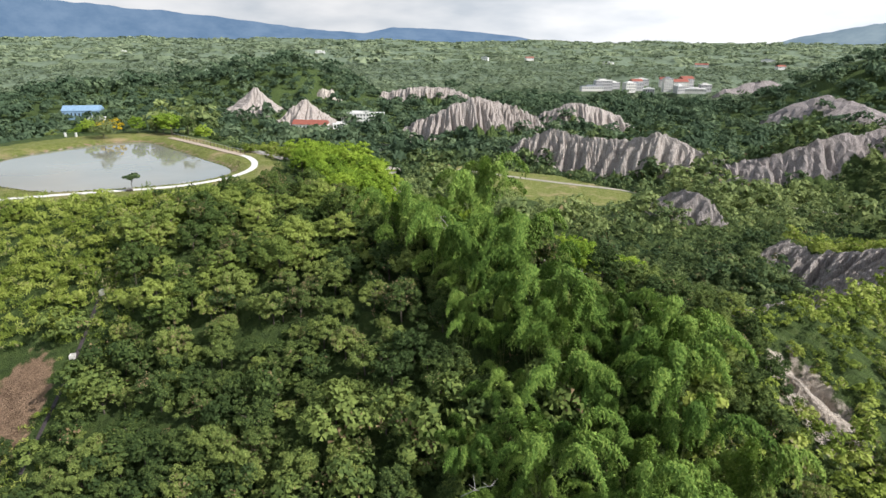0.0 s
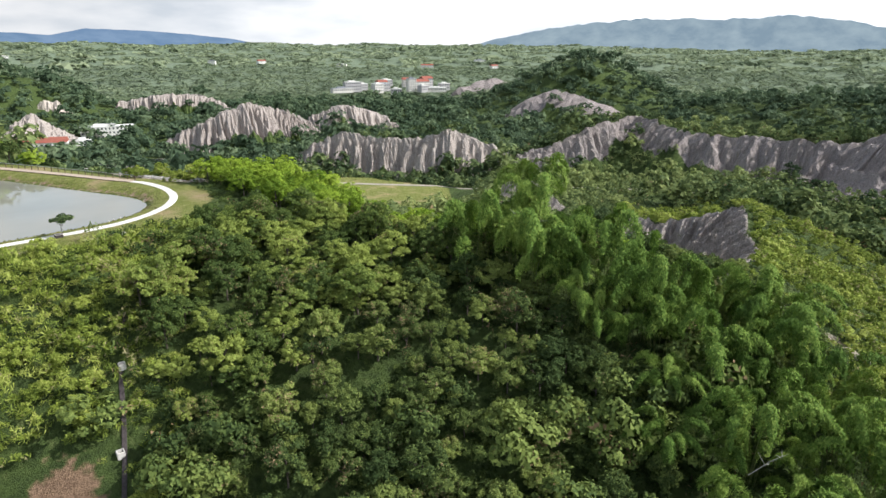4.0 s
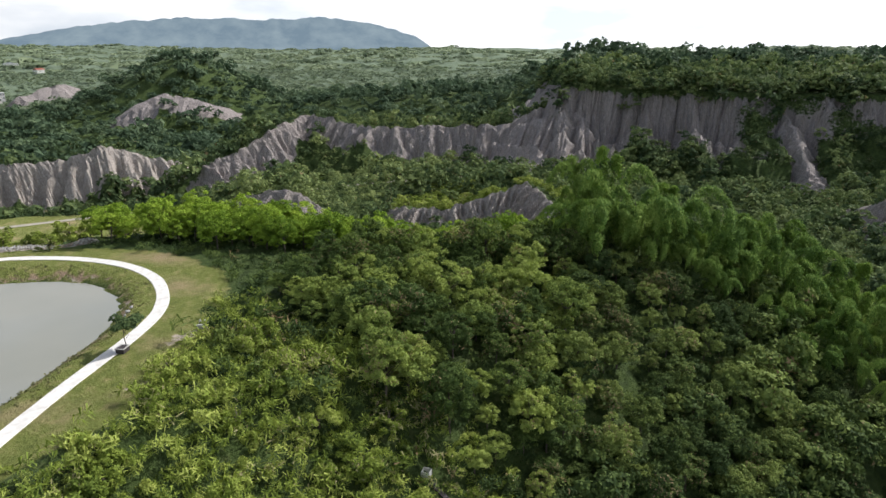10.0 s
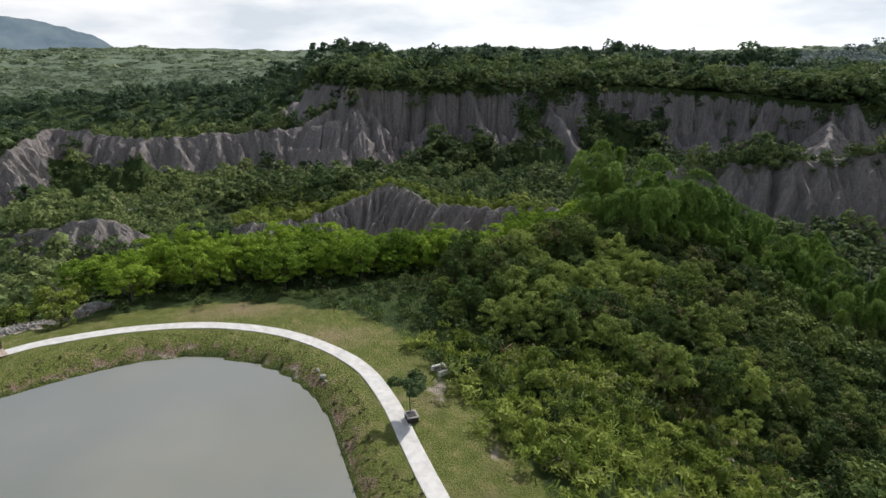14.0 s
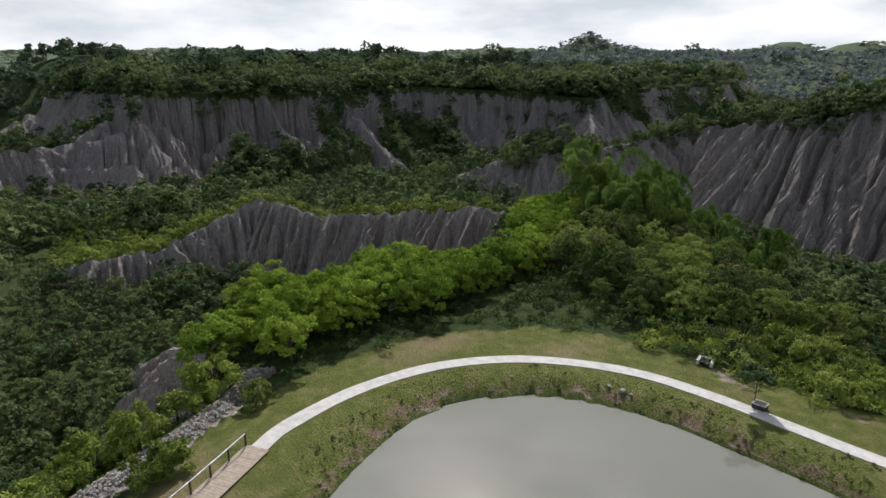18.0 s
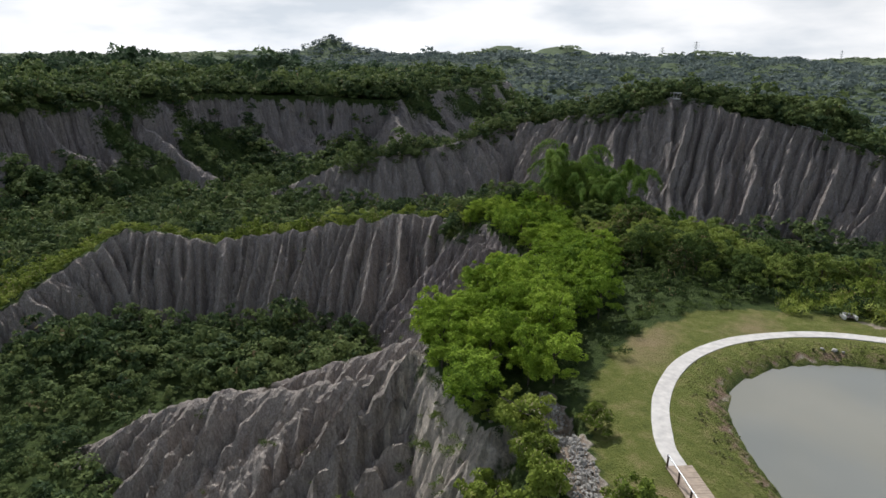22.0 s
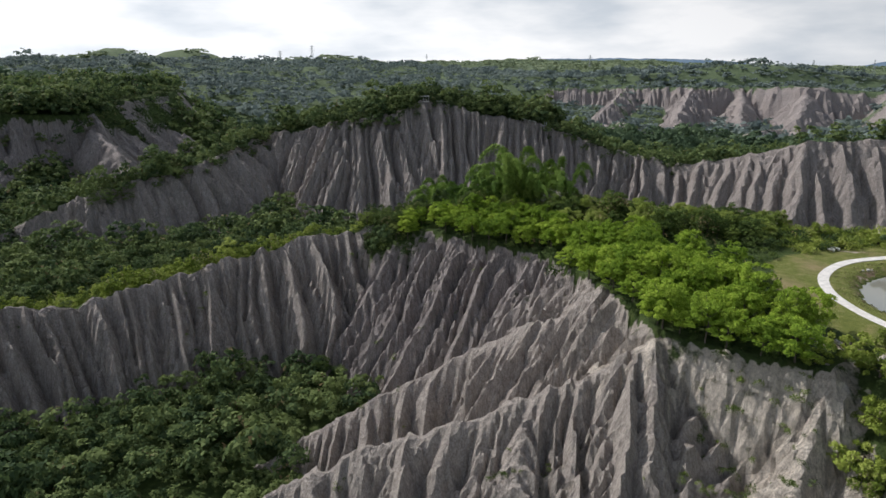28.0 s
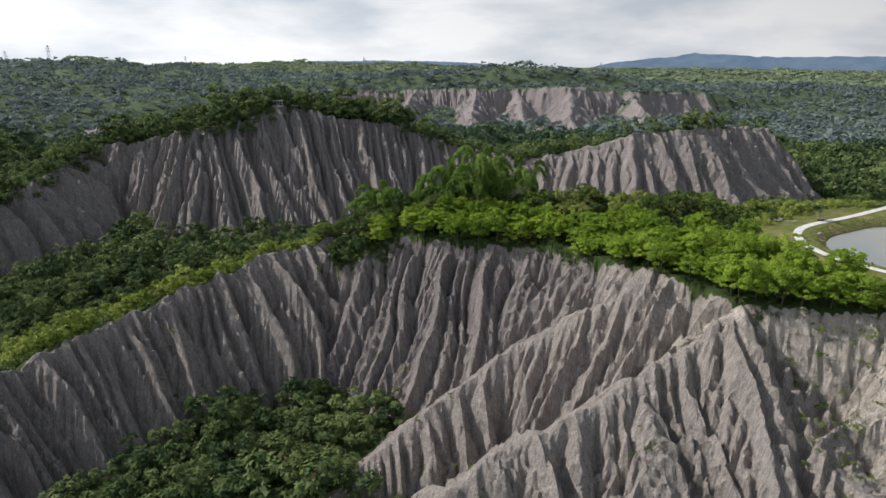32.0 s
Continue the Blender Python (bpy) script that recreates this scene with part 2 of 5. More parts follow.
def ground_material():
    """Soil, grass and bare grey mudstone on the one sheet of ground."""
    m = Nodes("ground")
    bare, lawn, warm = m.attr("bare"), m.attr("lawn"), m.attr("warm")
    comb = m.n.new("ShaderNodeCombineXYZ")
    m.l.new(m.attr("run"), comb.inputs[0])
    m.l.new(m.math("MULTIPLY", m.attr("drop"), 0.13), comb.inputs[1])
    rill = m.noise(0.9, 6.0, 0.62, comb.outputs[0], 0.6)
    rill2 = m.noise(4.2, 5.0, 0.66, comb.outputs[0], 0.8)
    n1, n2, n3 = m.noise(0.09, 6.0), m.noise(0.7, 6.0), m.noise(3.6, 8.0, 0.7)
    streak = m.noise(1.1, 6.0, 0.6, m.pos(1, 1, 0.12))
    layer = m.noise(0.5, 3.0, 0.5, m.pos(0.06, 0.06, 1.4))
    grey = m.ramp(m.math("ADD", m.math("MULTIPLY", streak, 0.5), m.math("MULTIPLY", rill, 0.5)), (0.32, (0.165, 0.142, 0.134)), (0.5, (0.295, 0.260, 0.248)), (0.7, (0.44, 0.395, 0.375)))
    grey = m.mix(m.math("MULTIPLY", layer, 0.35), grey, (0.240, 0.208, 0.196), "MIX")
    # buff mudstone, made brighter to carry sunlight on the lit slopes
    buff = m.ramp(n2, (0.3, (0.43, 0.375, 0.32)), (0.7, (0.66, 0.59, 0.51)))
    clay = m.mix(m.math("MINIMUM", warm, 1.0), grey, buff)
    brown = m.ramp(n2, (0.3, (0.17, 0.11, 0.07)), (0.7, (0.30, 0.20, 0.13)))
    clay = m.mix(m.math("SUBTRACT", warm, 1.0, True), clay, brown)
    under = m.ramp(n2, (0.3, (0.038, 0.058, 0.02)), (0.55, (0.07, 0.105, 0.03)), (0.8, (0.12, 0.14, 0.055)))
    turf = m.ramp(m.math("ADD", m.math("MULTIPLY", n2, 0.6), m.math("MULTIPLY", n3, 0.4)),
                  (0.3, (0.115, 0.138, 0.034)), (0.5, (0.185, 0.212, 0.054)), (0.68, (0.33, 0.285, 0.125)))
    turf = m.mix(m.ramp(n1, (0.53, (0, 0, 0)), (0.70, (1, 1, 1))), turf, (0.37, 0.29, 0.16))
    # far ground fades to pale green: haze painted in by distance
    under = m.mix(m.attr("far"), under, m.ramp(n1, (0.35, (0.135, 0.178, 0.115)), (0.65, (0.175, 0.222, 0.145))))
    c = m.mix(lawn, under, turf)
    edge = m.math("ADD", bare, m.math("MULTIPLY", m.math("SUBTRACT", n2, 0.5), 0.9))
    c = m.mix(m.ramp(edge, (0.42, (0, 0, 0)), (0.58, (1, 1, 1))), c, clay)
    fine = m.noise(3.2, 6.0, 0.68, m.pos(1, 1, 0.10), 0.5)
    c = m.mix(m.math("MULTIPLY", bare, 0.8), c, m.ramp(fine, (0.34, (0.60, 0.60, 0.61)), (0.62, (1.34, 1.34, 1.34))), "MULTIPLY")
    c = m.mix(m.math("MULTIPLY", bare, 0.85), c, m.ramp(n3, (0.36, (0.74, 0.74, 0.74)), (0.64, (1.24, 1.24, 1.24))), "MULTIPLY")
    rough = m.math("ADD", m.math("MULTIPLY", fine, 0.42), m.math("MULTIPLY", n3, 0.45))
    gully = m.math("MULTIPLY", m.math("ADD", m.math("MULTIPLY", rill, 0.45), m.math("MULTIPLY", rill2, 0.42)), bare)
    m.bump(m.math("ADD", rough, gully), 1.0, 0.8)
    return m.finish(c, 0.92, 0.15)


GROUND = ground_material()


def water_material():
    m = Nodes("pond_water")
    n = m.noise(0.05, 3.0)
    c = m.ramp(n, (0.3, (0.235, 0.235, 0.195)), (0.7, (0.285, 0.28, 0.235)))
    m.bump(m.noise(1.2, 2.0), 0.03, 0.02)
    return m.finish(c, 0.05, 0.95)


WATER = water_material()
CONCRETE = simple("path_concrete", (0.70, 0.67, 0.63), 0.85, 1.3, 0.16)
BOARD = simple("deck_board", (0.46, 0.37, 0.29), 0.7, 2.2, 0.2)
POSTWOOD = simple("fence_wood", (0.11, 0.075, 0.055), 0.7, 6.0)
WHITE = simple("white_paint", (0.74, 0.73, 0.70), 0.6, 1.5, 0.12)
PLASTER = simple("pale_wall", (0.66, 0.64, 0.6), 0.8, 0.4, 0.15)
REDROOF = simple("red_roof", (0.30, 0.10, 0.07), 0.7, 0.8, 0.25)
GREYROOF = simple("grey_roof", (0.30, 0.32, 0.35), 0.6, 0.6, 0.2)
BLUEROOF = simple("blue_roof", (0.22, 0.34, 0.47), 0.5, 0.6, 0.2)
DARKGLASS = simple("dark_window", (0.05, 0.06, 0.07), 0.25, 1.0, 0.3, 0.5)
STEEL = simple("galvanised_steel", (0.45, 0.47, 0.5), 0.45, 2.0, 0.2, 0.5, 0.6)
DARKBOX = simple("dark_planter", (0.06, 0.05, 0.05), 0.7, 4.0)
STONE = simple("rubble_stone", (0.42, 0.40, 0.37), 0.9, 3.0, 0.35)
ROADMAT = simple("pale_track", (0.37, 0.335, 0.28), 0.9, 0.5, 0.2)

# ---- the lie of the land ----


def smooth(x, a, b):
    t = np.clip((x - a) / (b - a), 0, 1)
    return t * t * (3 - 2 * t)


_lat = np.random.RandomState(7).rand(256, 256)


def vnoise(x, y):
    """Smooth value noise, 0 to 1."""
    xi, yi = np.floor(x).astype(int), np.floor(y).astype(int)
    fx, fy = x - xi, y - yi
    fx, fy = fx * fx * (3 - 2 * fx), fy * fy * (3 - 2 * fy)
    a, b = _lat[xi % 256, yi % 256], _lat[(xi + 1) % 256, yi % 256]
    c, d = _lat[xi % 256, (yi + 1) % 256], _lat[(xi + 1) % 256, (yi + 1) % 256]
    return (a * (1 - fx) + b * fx) * (1 - fy) + (c * (1 - fx) + d * fx) * fy


def fbm(x, y, octaves=4):
    total, amp, norm = 0.0, 1.0, 0.0
    for i in range(octaves):
        total = total + amp * vnoise(x * 2 ** i + 17.3 * i, y * 2 ** i + 9.1 * i)
        norm += amp
        amp *= 0.5
    return total / norm


def along(x, y, line, closed=False):
    """Distance to a line of (x, y, z), its height there, the way along it, and the side (+1 left)."""
    pts = np.array(line, float)
    if closed:
        pts = np.vstack([pts, pts[:1]])
    best = np.full(x.shape, 1e9)
    z, s, side = np.zeros(x.shape), np.zeros(x.shape), np.ones(x.shape)
    run = 0.0
    for p, q in zip(pts[:-1], pts[1:]):
        d = q[:2] - p[:2]
        length = math.hypot(*d)
        t = np.clip(((x - p[0]) * d[0] + (y - p[1]) * d[1]) / length ** 2, 0, 1)
        dx, dy = x - p[0] - t * d[0], y - p[1] - t * d[1]
        dist = np.hypot(dx, dy)
        near = dist < best
        best = np.where(near, dist, best)
        z = np.where(near, p[2] + t * (q[2] - p[2]), z)
        raw = ((x - p[0]) * d[0] + (y - p[1]) * d[1]) / length
        s = np.where(near, run + np.clip(raw, -0.35 * length, 1.35 * length), s)
        side = np.where(near, np.sign(d[0] * dy - d[1] * dx), side)
        run += length
    return best, z, s, side


def inside(x, y, poly):
    pts = [(p[0], p[1]) for p in poly]
    r = np.zeros(x.shape, bool)
    for (x1, y1), (x2, y2) in zip(pts, pts[1:] + pts[:1]):
        if y1 != y2:
            r ^= ((y1 > y) != (y2 > y)) & (x < (x2 - x1) * (y - y1) / (y2 - y1) + x1)
    return r


def flutes(s, d, seed, pitch, depth, skew=0.0):
    """Ribs and gullies down a slope: broad spurs, and narrow ribs on their flanks, both with sharp crests and floors."""
    f = np.zeros(np.shape(s))
    warp = (fbm(s * 0.05 + seed, d * 0.06, 3) - 0.5) * pitch * 1.5
    for k, (ratio, amp, grow) in enumerate(((1.55, 0.85, 8.0), (0.56, 0.42, 3.0), (0.25, 0.15, 1.5))):
        u = (s - skew * d + warp) / (pitch * ratio) + seed * 0.37
        u = u + 0.7 * (vnoise(u * 0.9 + 5 * k, s * 0 + seed) - 0.5)
        tri = np.abs((u % 1.0) * 2 - 1)
        lift = 0.55 + 0.9 * vnoise(np.floor(u) * 7.77 + seed, d * 0.02 + k)
        f = f + amp * lift * (0.45 - tri) * smooth(d, -0.5, grow)
        if k < 2:
            flank = tri * pitch * ratio * 0.5
            v = (d - 1.15 * flank) / (pitch * (0.42 if k == 0 else 0.2)) + vnoise(np.floor(u) * 3.3 + seed, d * 0.05) * 2.4 + seed
            f = f + (0.30, 0.11)[k] * (0.5 - np.abs((v % 1.0) * 2 - 1)) * np.minimum(1, tri * 2.4) * smooth(d, 0.5, grow)
    return 1.05 * depth * f


POND = [(-93, 133.5), (-77, 128), (-65, 131.5), (-57, 135.5), (-51.2, 142), (-50, 151), (-54, 158.5), (-62, 167), (-76, 182),
        (-91, 195), (-104, 186), (-113, 165), (-108, 143)]


def rounded(pts, per=6):
    """A closed line made smooth through its points."""
    p, out = np.array(pts, float), []
    for i in range(len(p)):
        a, b, c, d = p[i - 1], p[i], p[(i + 1) % len(p)], p[(i + 2) % len(p)]
        for t in np.linspace(0, 1, per, endpoint=False):
            out.append(tuple(0.5 * (2 * b + (c - a) * t + (2 * a - 5 * b + 4 * c - d) * t * t + (3 * b - a - 3 * c + d) * t ** 3)))
    return out


POND = rounded(POND, 4)
TERRACE = [(-128, 118, 1.2), (-98, 112, 1.2), (-76, 114, 1.5), (-60, 110, 0.5), (-42, 99, -3), (-20, 88, -5), (4, 77, -7), (28, 80, -8.5), (42, 88, -8.5),
           (27, 98, -6), (10, 110, -5), (-5, 120, -4), (-11, 138, -2.5), (-15, 150, -1), (-20, 163, -1.2), (-30, 168.5, -1), (-37, 172, 0), (-40.5, 168.4, 0.6), (-46, 173.5, 0.6),
           (-58, 186, 0.6), (-80, 206, 0.6), (-92, 216, 1), (-120, 205, 1.2), (-132, 165, 1.2)]
PATH = [(-100, 110.5), (-85, 117.5), (-73, 123), (-66, 125.8), (-60, 128.1), (-53.8, 131.5), (-49.2, 136.4), (-46, 142.5), (-44.9, 150), (-46.5, 158), (-50, 164.8), (-52.6, 167.6)]
DECK = [(-52.6, 167.6), (-57.8, 172.4), (-67, 181.5), (-82.5, 196)]
RUBBLE = [(-38.0, 165.4), (-41.0, 167.2), (-44.5, 170.0), (-49, 174.5), (-55, 181)]
# crest lines: points, half width of the top, fall to the left and right, gully pitch and depth, bareness left and right, warmth
RIDGES = [
    dict(line=[(-19, 163, -1.4), (-9, 163, -7.6), (6, 166.5, -15.8), (18, 168, -20), (32, 172.5, -26.5), (44, 182, -34), (54, 189, -40)],
         top=0.2, left=0.66, right=0.95, pitch=7.6, depth=4.8, bare=(1.0, 1.0), warm=0.44, skew=0.45),
    dict(line=[(-13, 147.5, -1.5), (-3.4, 143.4, -8.6), (8.4, 139.2, -17.4), (22, 143, -25), (37.3, 149, -32.4), (47, 155, -39)],
         top=0.2, left=0.85, right=0.95, pitch=6.0, depth=3.6, bare=(1.0, 1.0), warm=0.40, skew=0.4),
    # full warmth on these two ribs: buff clay plus painted-in sunlight
    dict(line=[(-19.5, 163.5, -0.4), (-17.5, 170, -7), (-14, 181, -20), (-9, 195, -36)], top=0.15, left=1.15, right=0.8, pitch=5.6, depth=2.8, bare=(1, 1), warm=1.0),
    dict(line=[(-37, 171.5, -0.2), (-34, 178, -8.6), (-30, 188, -21.6), (-25, 200, -37)], top=0.2, left=0.9, right=0.85, pitch=5.0, depth=2.8, bare=(0.95, 1), warm=1.0),
    dict(line=[(20, 86, -5.5), (42, 89, -8), (67, 103, -12.8), (82, 115, -16.6), (98, 132, -19), (114, 148, -15.5), (114, 165, -23), (110, 182, -29), (113, 200, -30.5), (122, 214, -38)],
         top=0.5, left=0.92, right=0.38, pitch=5.6, depth=4.6, bare=(1.0, 0.1), warm=0.26),
    dict(line=[(205, 38, -30), (182, 20, -19.5), (158, -14, -13), (148, -68, -4), (106, -65, 3), (82, -75, 7), (67, -86, 13.5), (40, -93, 8),
               (7, -97, 2), (-30, -96, -10), (-65, -89, -16)],
         top=0.8, left=0.5, right=0.80, pitch=7.4, depth=5.2, bare=(0.2, 1.0), warm=0.14),
    dict(line=[(130, -86, -1), (98, -90, 8), (68, -99, 16), (40, -106, 10), (10, -112, 3)], top=6.0, left=0.5, right=1.7, pitch=9.0, depth=1.0, bare=(0, 0), warm=0.0),
    dict(line=[(-58, -90, -17), (-85, -76, -9), (-111, -63, 0.5), (-145, -60, 3), (-190, -75, 2)],
         top=0.8, left=0.6, right=1.0, pitch=8.5, depth=4.6, bare=(0.4, 1.0), warm=0.12, skew=0.2),
    dict(line=[(288, 193, 1), (272, 225, -17), (240, 300, -18), (246, 355, -13), (205, 352, -21), (168, 362, -35)],
         top=0.6, left=0.8, right=0.5, pitch=11.0, depth=6.0, bare=(0.85, 0.15), warm=0.03, reach=17),
    dict(line=[(288, 193, 2), (262, 182, -14), (242, 176, -30), (226, 172, -42)], top=2.0, left=0.8, right=0.9, pitch=11.0, depth=4.5, bare=(0.85, 0.8), warm=0.05),
    dict(line=[(312, 70, 0), (286, 60, -16), (262, 52, -32)], top=2.0, left=0.9, right=0.9, pitch=11.0, depth=4.0, bare=(0.8, 0.9), warm=0.03),
    dict(line=[(268, -84, -3), (240, -70, -14), (214, -48, -24), (196, -22, -34)], top=1.0, left=0.8, right=0.8, pitch=9.0, depth=4.6, bare=(0.9, 0.95), warm=0.03),
    dict(line=[(176, 402, -39), (166, 406, -37), (146, 422, -27), (122, 440, -35), (99, 461, -36), (80, 481, -32), (62, 492, -42)],
         top=0.3, left=1.1, right=0.6, pitch=7.0, depth=6.0, bare=(1.0, 0.42), warm=0.4, reach=19),
    dict(line=[(-32, 373, -41), (-20, 369, -40)], top=0.5, left=1.2, right=1.5, pitch=5.0, depth=2.0, bare=(1, 1), warm=0.7, reach=10),
    dict(line=[(8, 323, -41), (17, 318, -40)], top=0.5, left=1.2, right=1.5, pitch=5.0, depth=2.0, bare=(1, 1), warm=0.7, reach=10),
    dict(line=[(-24, 612, -44), (6, 604, -30), (34, 609, -20), (50, 618, -27), (66, 630, -31), (88, 644, -41)],
         top=0.5, left=0.6, right=0.85, pitch=10.0, depth=7.0, bare=(0.5, 1.0), warm=0.3, reach=24),
    dict(line=[(-146, 682, -37), (-140, 681, -36)], top=0.2, left=0.66, right=0.66, pitch=7.0, depth=5.0, bare=(1, 1), warm=0.4, peak=0.9, reach=31),
    dict(line=[(-208, 718, -28), (-201, 716, -28)], top=0.2, left=0.70, right=0.70, pitch=7.0, depth=5.0, bare=(1, 1), warm=0.4, peak=0.9, reach=31),
    dict(line=[(-146, 802, -32), (-134, 800, -34)], top=0.2, left=0.8, right=0.8, pitch=7.0, depth=5.0, bare=(0.62, 1), warm=0.85, peak=0.5, reach=16),
    dict(line=[(-78, 866, -38), (-34, 852, -31), (8, 850, -30), (34, 838, -40)], top=0.5, left=0.8, right=0.8, pitch=10.0, depth=5.0, bare=(0.5, 1), warm=0.4, reach=17),
    dict(line=[(108, 700, -46), (132, 690, -34), (150, 686, -34), (186, 690, -46)], top=0.5, left=0.8, right=0.8, pitch=9.0, depth=5.0, bare=(0.5, 0.95), warm=0.35, reach=18),
    dict(line=[(360, 690, -36), (393, 672, -21), (418, 642, -30), (450, 630, -42)], top=1.0, left=0.6, right=0.65, pitch=16.0, depth=6.0, bare=(0.4, 0.95), warm=0.0, reach=22),
    dict(line=[(430, 1010, -42), (486, 1010, -24), (540, 1010, -40)], top=1.0, left=0.5, right=0.6, pitch=20.0, depth=7.0, bare=(0.5, 0.95), warm=0.0, reach=34),
    dict(line=[(20, -800, -8), (-90, -790, -4), (-178, -760, -1), (-250, -780, -2), (-319, -722, 4), (-420, -730, -4), (-560, -760, -6)],
         top=2.0, left=0.12, right=1.05, pitch=26.0, depth=9.0, bare=(0.0, 1.0), warm=0.0),
    dict(line=[(-319, -722, 3), (-290, -640, -16), (-262, -560, -30), (-245, -500, -44)], top=0.6, left=0.75, right=0.8, pitch=15.0, depth=6.5, bare=(0.9, 0.9), warm=0.0),
    dict(line=[(-178, -760, 0), (-156, -660, -14), (-134, -580, -26), (-122, -520, -44)], top=0.6, left=0.75, right=0.8, pitch=15.0, depth=6.5, bare=(0.9, 0.9), warm=0.0),
    dict(line=[(-90, -790, -3), (-66, -700, -17), (-44, -620, -30), (-36, -570, -44)], top=0.6, left=0.75, right=0.8, pitch=15.0, depth=6.5, bare=(0.62, 0.9), warm=0.0),
    dict(line=[(-420, -730, -3), (-392, -640, -18), (-374, -560, -32), (-366, -520, -44)], top=0.6, left=0.75, right=0.8, pitch=15.0, depth=6.5, bare=(0.9, 0.62), warm=0.0),
    dict(line=[(-250, -780, -1), (-228, -680, -20), (-210, -600, -40)], top=0.6, left=0.75, right=0.8, pitch=15.0, depth=6.5, bare=(0.9, 0.9), warm=0.05),
    dict(line=[(-150, -420, -44), (-218, -530, -36), (-250, -545, -40)], top=1.0, left=0.6, right=0.6, pitch=14.0, depth=6.0, bare=(0.4, 0.9), warm=0.2),
    dict(line=[(-20, -545, -44), (-64, -556, -33), (-100, -562, -44)], top=1.0, left=0.6, right=0.6, pitch=14.0, depth=6.0, bare=(0.4, 0.9), warm=0.1),
    dict(line=[(280, -470, -30), (230, -480, -22), (170, -490, -32)], top=1.0, left=0.6, right=0.6, pitch=14.0, depth=6.0, bare=(0.4, 0.9), warm=0.05),
    dict(line=[(146, 322, -50), (137, 311, -42), (112, 282, -35), (97, 262, -29), (103, 249, -27), (108, 238, -34)], top=0.6, left=0.5, right=0.85, pitch=8.0, depth=3.5, bare=(0.2, 1.0), warm=0.15),
]
# wooded rises: x, y, breadth, height
RISES = [(-210, 890, 130, 52), (500, 770, 115, 55), (620, 880, 160, 38), (560, 420, 130, 22), (-420, 760, 180, 26), (1225, -735, 120, 40), (1235, -1361, 105, 42), (964, -1296, 120, 45), (1412, -1072, 90, 26), (931, -158, 120, 22), (590, 258, 100, 36),
         (420, -560, 150, 30), (250, -720, 110, 22), (-300, -860, 110, 20), (-120, -900, 130, 12)]
VALE = [(10, 418, 0), (72, 388, 0), (104, 342, 0), (88, 300, 0), (56, 286, 0), (30, 330, 0), (4, 380, 0)]
CLIFF = [(420, 245, 6.5), (374, 233, 5.5), (330, 205, 6.5), (288, 193, 8), (298, 140, 6.5), (310, 89, 6), (322, 16, 7), (300, -46, 4.5), (268, -84, 1.5), (292, -140, 4.5),
         (303, -233, 8.5), (360, -330, 6.5), (560, -330, 8.5), (700, -40, 12.5), (640, 200, 10.5)]


def terrain(x, y, full=False):
    """Height of the ground, how bare, how lawn-like and how warm it is."""
    r = np.hypot(x, y - 115)
    bearing = np.degrees(np.arctan2(x, y - 115))
    north = smooth(y, 205, 420) * smooth(r, 100, 300)
    h = -37 - 24 * north + 5 * (fbm(x * 0.012, y * 0.012) - 0.5)
    h = h + 16 * smooth(r, 260, 900) * (fbm(x * 0.0045 + 3, y * 0.0045) - 0.45)
    h = h - 10 * smooth(-y, 150, 420) * (1 - smooth(-y, 620, 800))
    # wooded hills on the skyline, higher to the east and south-east
    hills = fbm(x * 0.0032 + 8, y * 0.0032 + 2)
    east = smooth(bearing, 50, 85) * (1 - smooth(bearing, 158, 178))
    h = h + smooth(r, 620, 1250) * east * (47 + 64 * (hills - 0.5))
    h = h + smooth(-y, 750, 880) * (1 - east) * (42 + 22 * (hills - 0.5)) * (1 - 0.45 * smooth(-x, 420, 700))
    h = h + smooth(r, 700, 1900) * (y > 0) * (1 - east) * (30 + 36 * (hills - 0.5))
    h = h + smooth(r, 1900, 4200) * (1 - east) * (28 + 14 * (hills - 0.5))
    h = h + 20 * smooth(x, 380, 560) * smooth(y, 40, 260) * (1 - smooth(y, 620, 1000)) * (1 - smooth(r, 700, 900)) * (0.6 + 0.8 * fbm(x * 0.009, y * 0.009 + 4))
    h = h + 34 * smooth(r, 480, 800) * (0.35 + 0.65 * east) * (fbm(x * 0.0085 + 1, y * 0.0085 + 5, 3) - 0.5)
    for cx, cy, br, up in RISES:
        h = h + up * np.exp(-((x - cx) ** 2 + (y - cy) ** 2) / (2 * (br * 0.62) ** 2))
    bare, warm = np.zeros(x.shape), np.zeros(x.shape)
    run, drop = x + 0.0, y + 0.0
    lawn = np.zeros(x.shape)
    # the great cliff to the east
    d, z, s, side = along(x, y, CLIFF, True)
    within = inside(x, y, CLIFF)
    fall = np.where(d < 13, d * 1.5, 19.5 + (d - 13) * 0.58)
    fall = fall - flutes(s, d, 4.0, 20.0, 8.0)
    c = np.where(within, z + 5 * smooth(d, 0, 55) * (0.35 + 0.65 * smooth(y, -120, 0)) + 8 * (fbm(x * 0.02, y * 0.02) - 0.4) * smooth(d, 5, 60), z - fall)
    up = c > h
    bare = np.where(up & ~within, np.clip(1.05 - smooth(d, 14, 48) * 0.85 + 4.2 * (fbm(s * 0.019, d * 0.026 + 2) - 0.485), 0, 1), bare)
    warm = np.where(up, 0.02, warm)
    run, drop = np.where(up, s, run), np.where(up, d, drop)
    h = np.maximum(h, c)
    # the pond terrace and the wooded hill
    d, z, s, side = along(x, y, TERRACE, True)
    within = inside(x, y, TERRACE)
    east = np.maximum(smooth(x, -34, -14), smooth(y, 158, 168) * smooth(x, -44, -38)) * smooth(y, 92, 104)
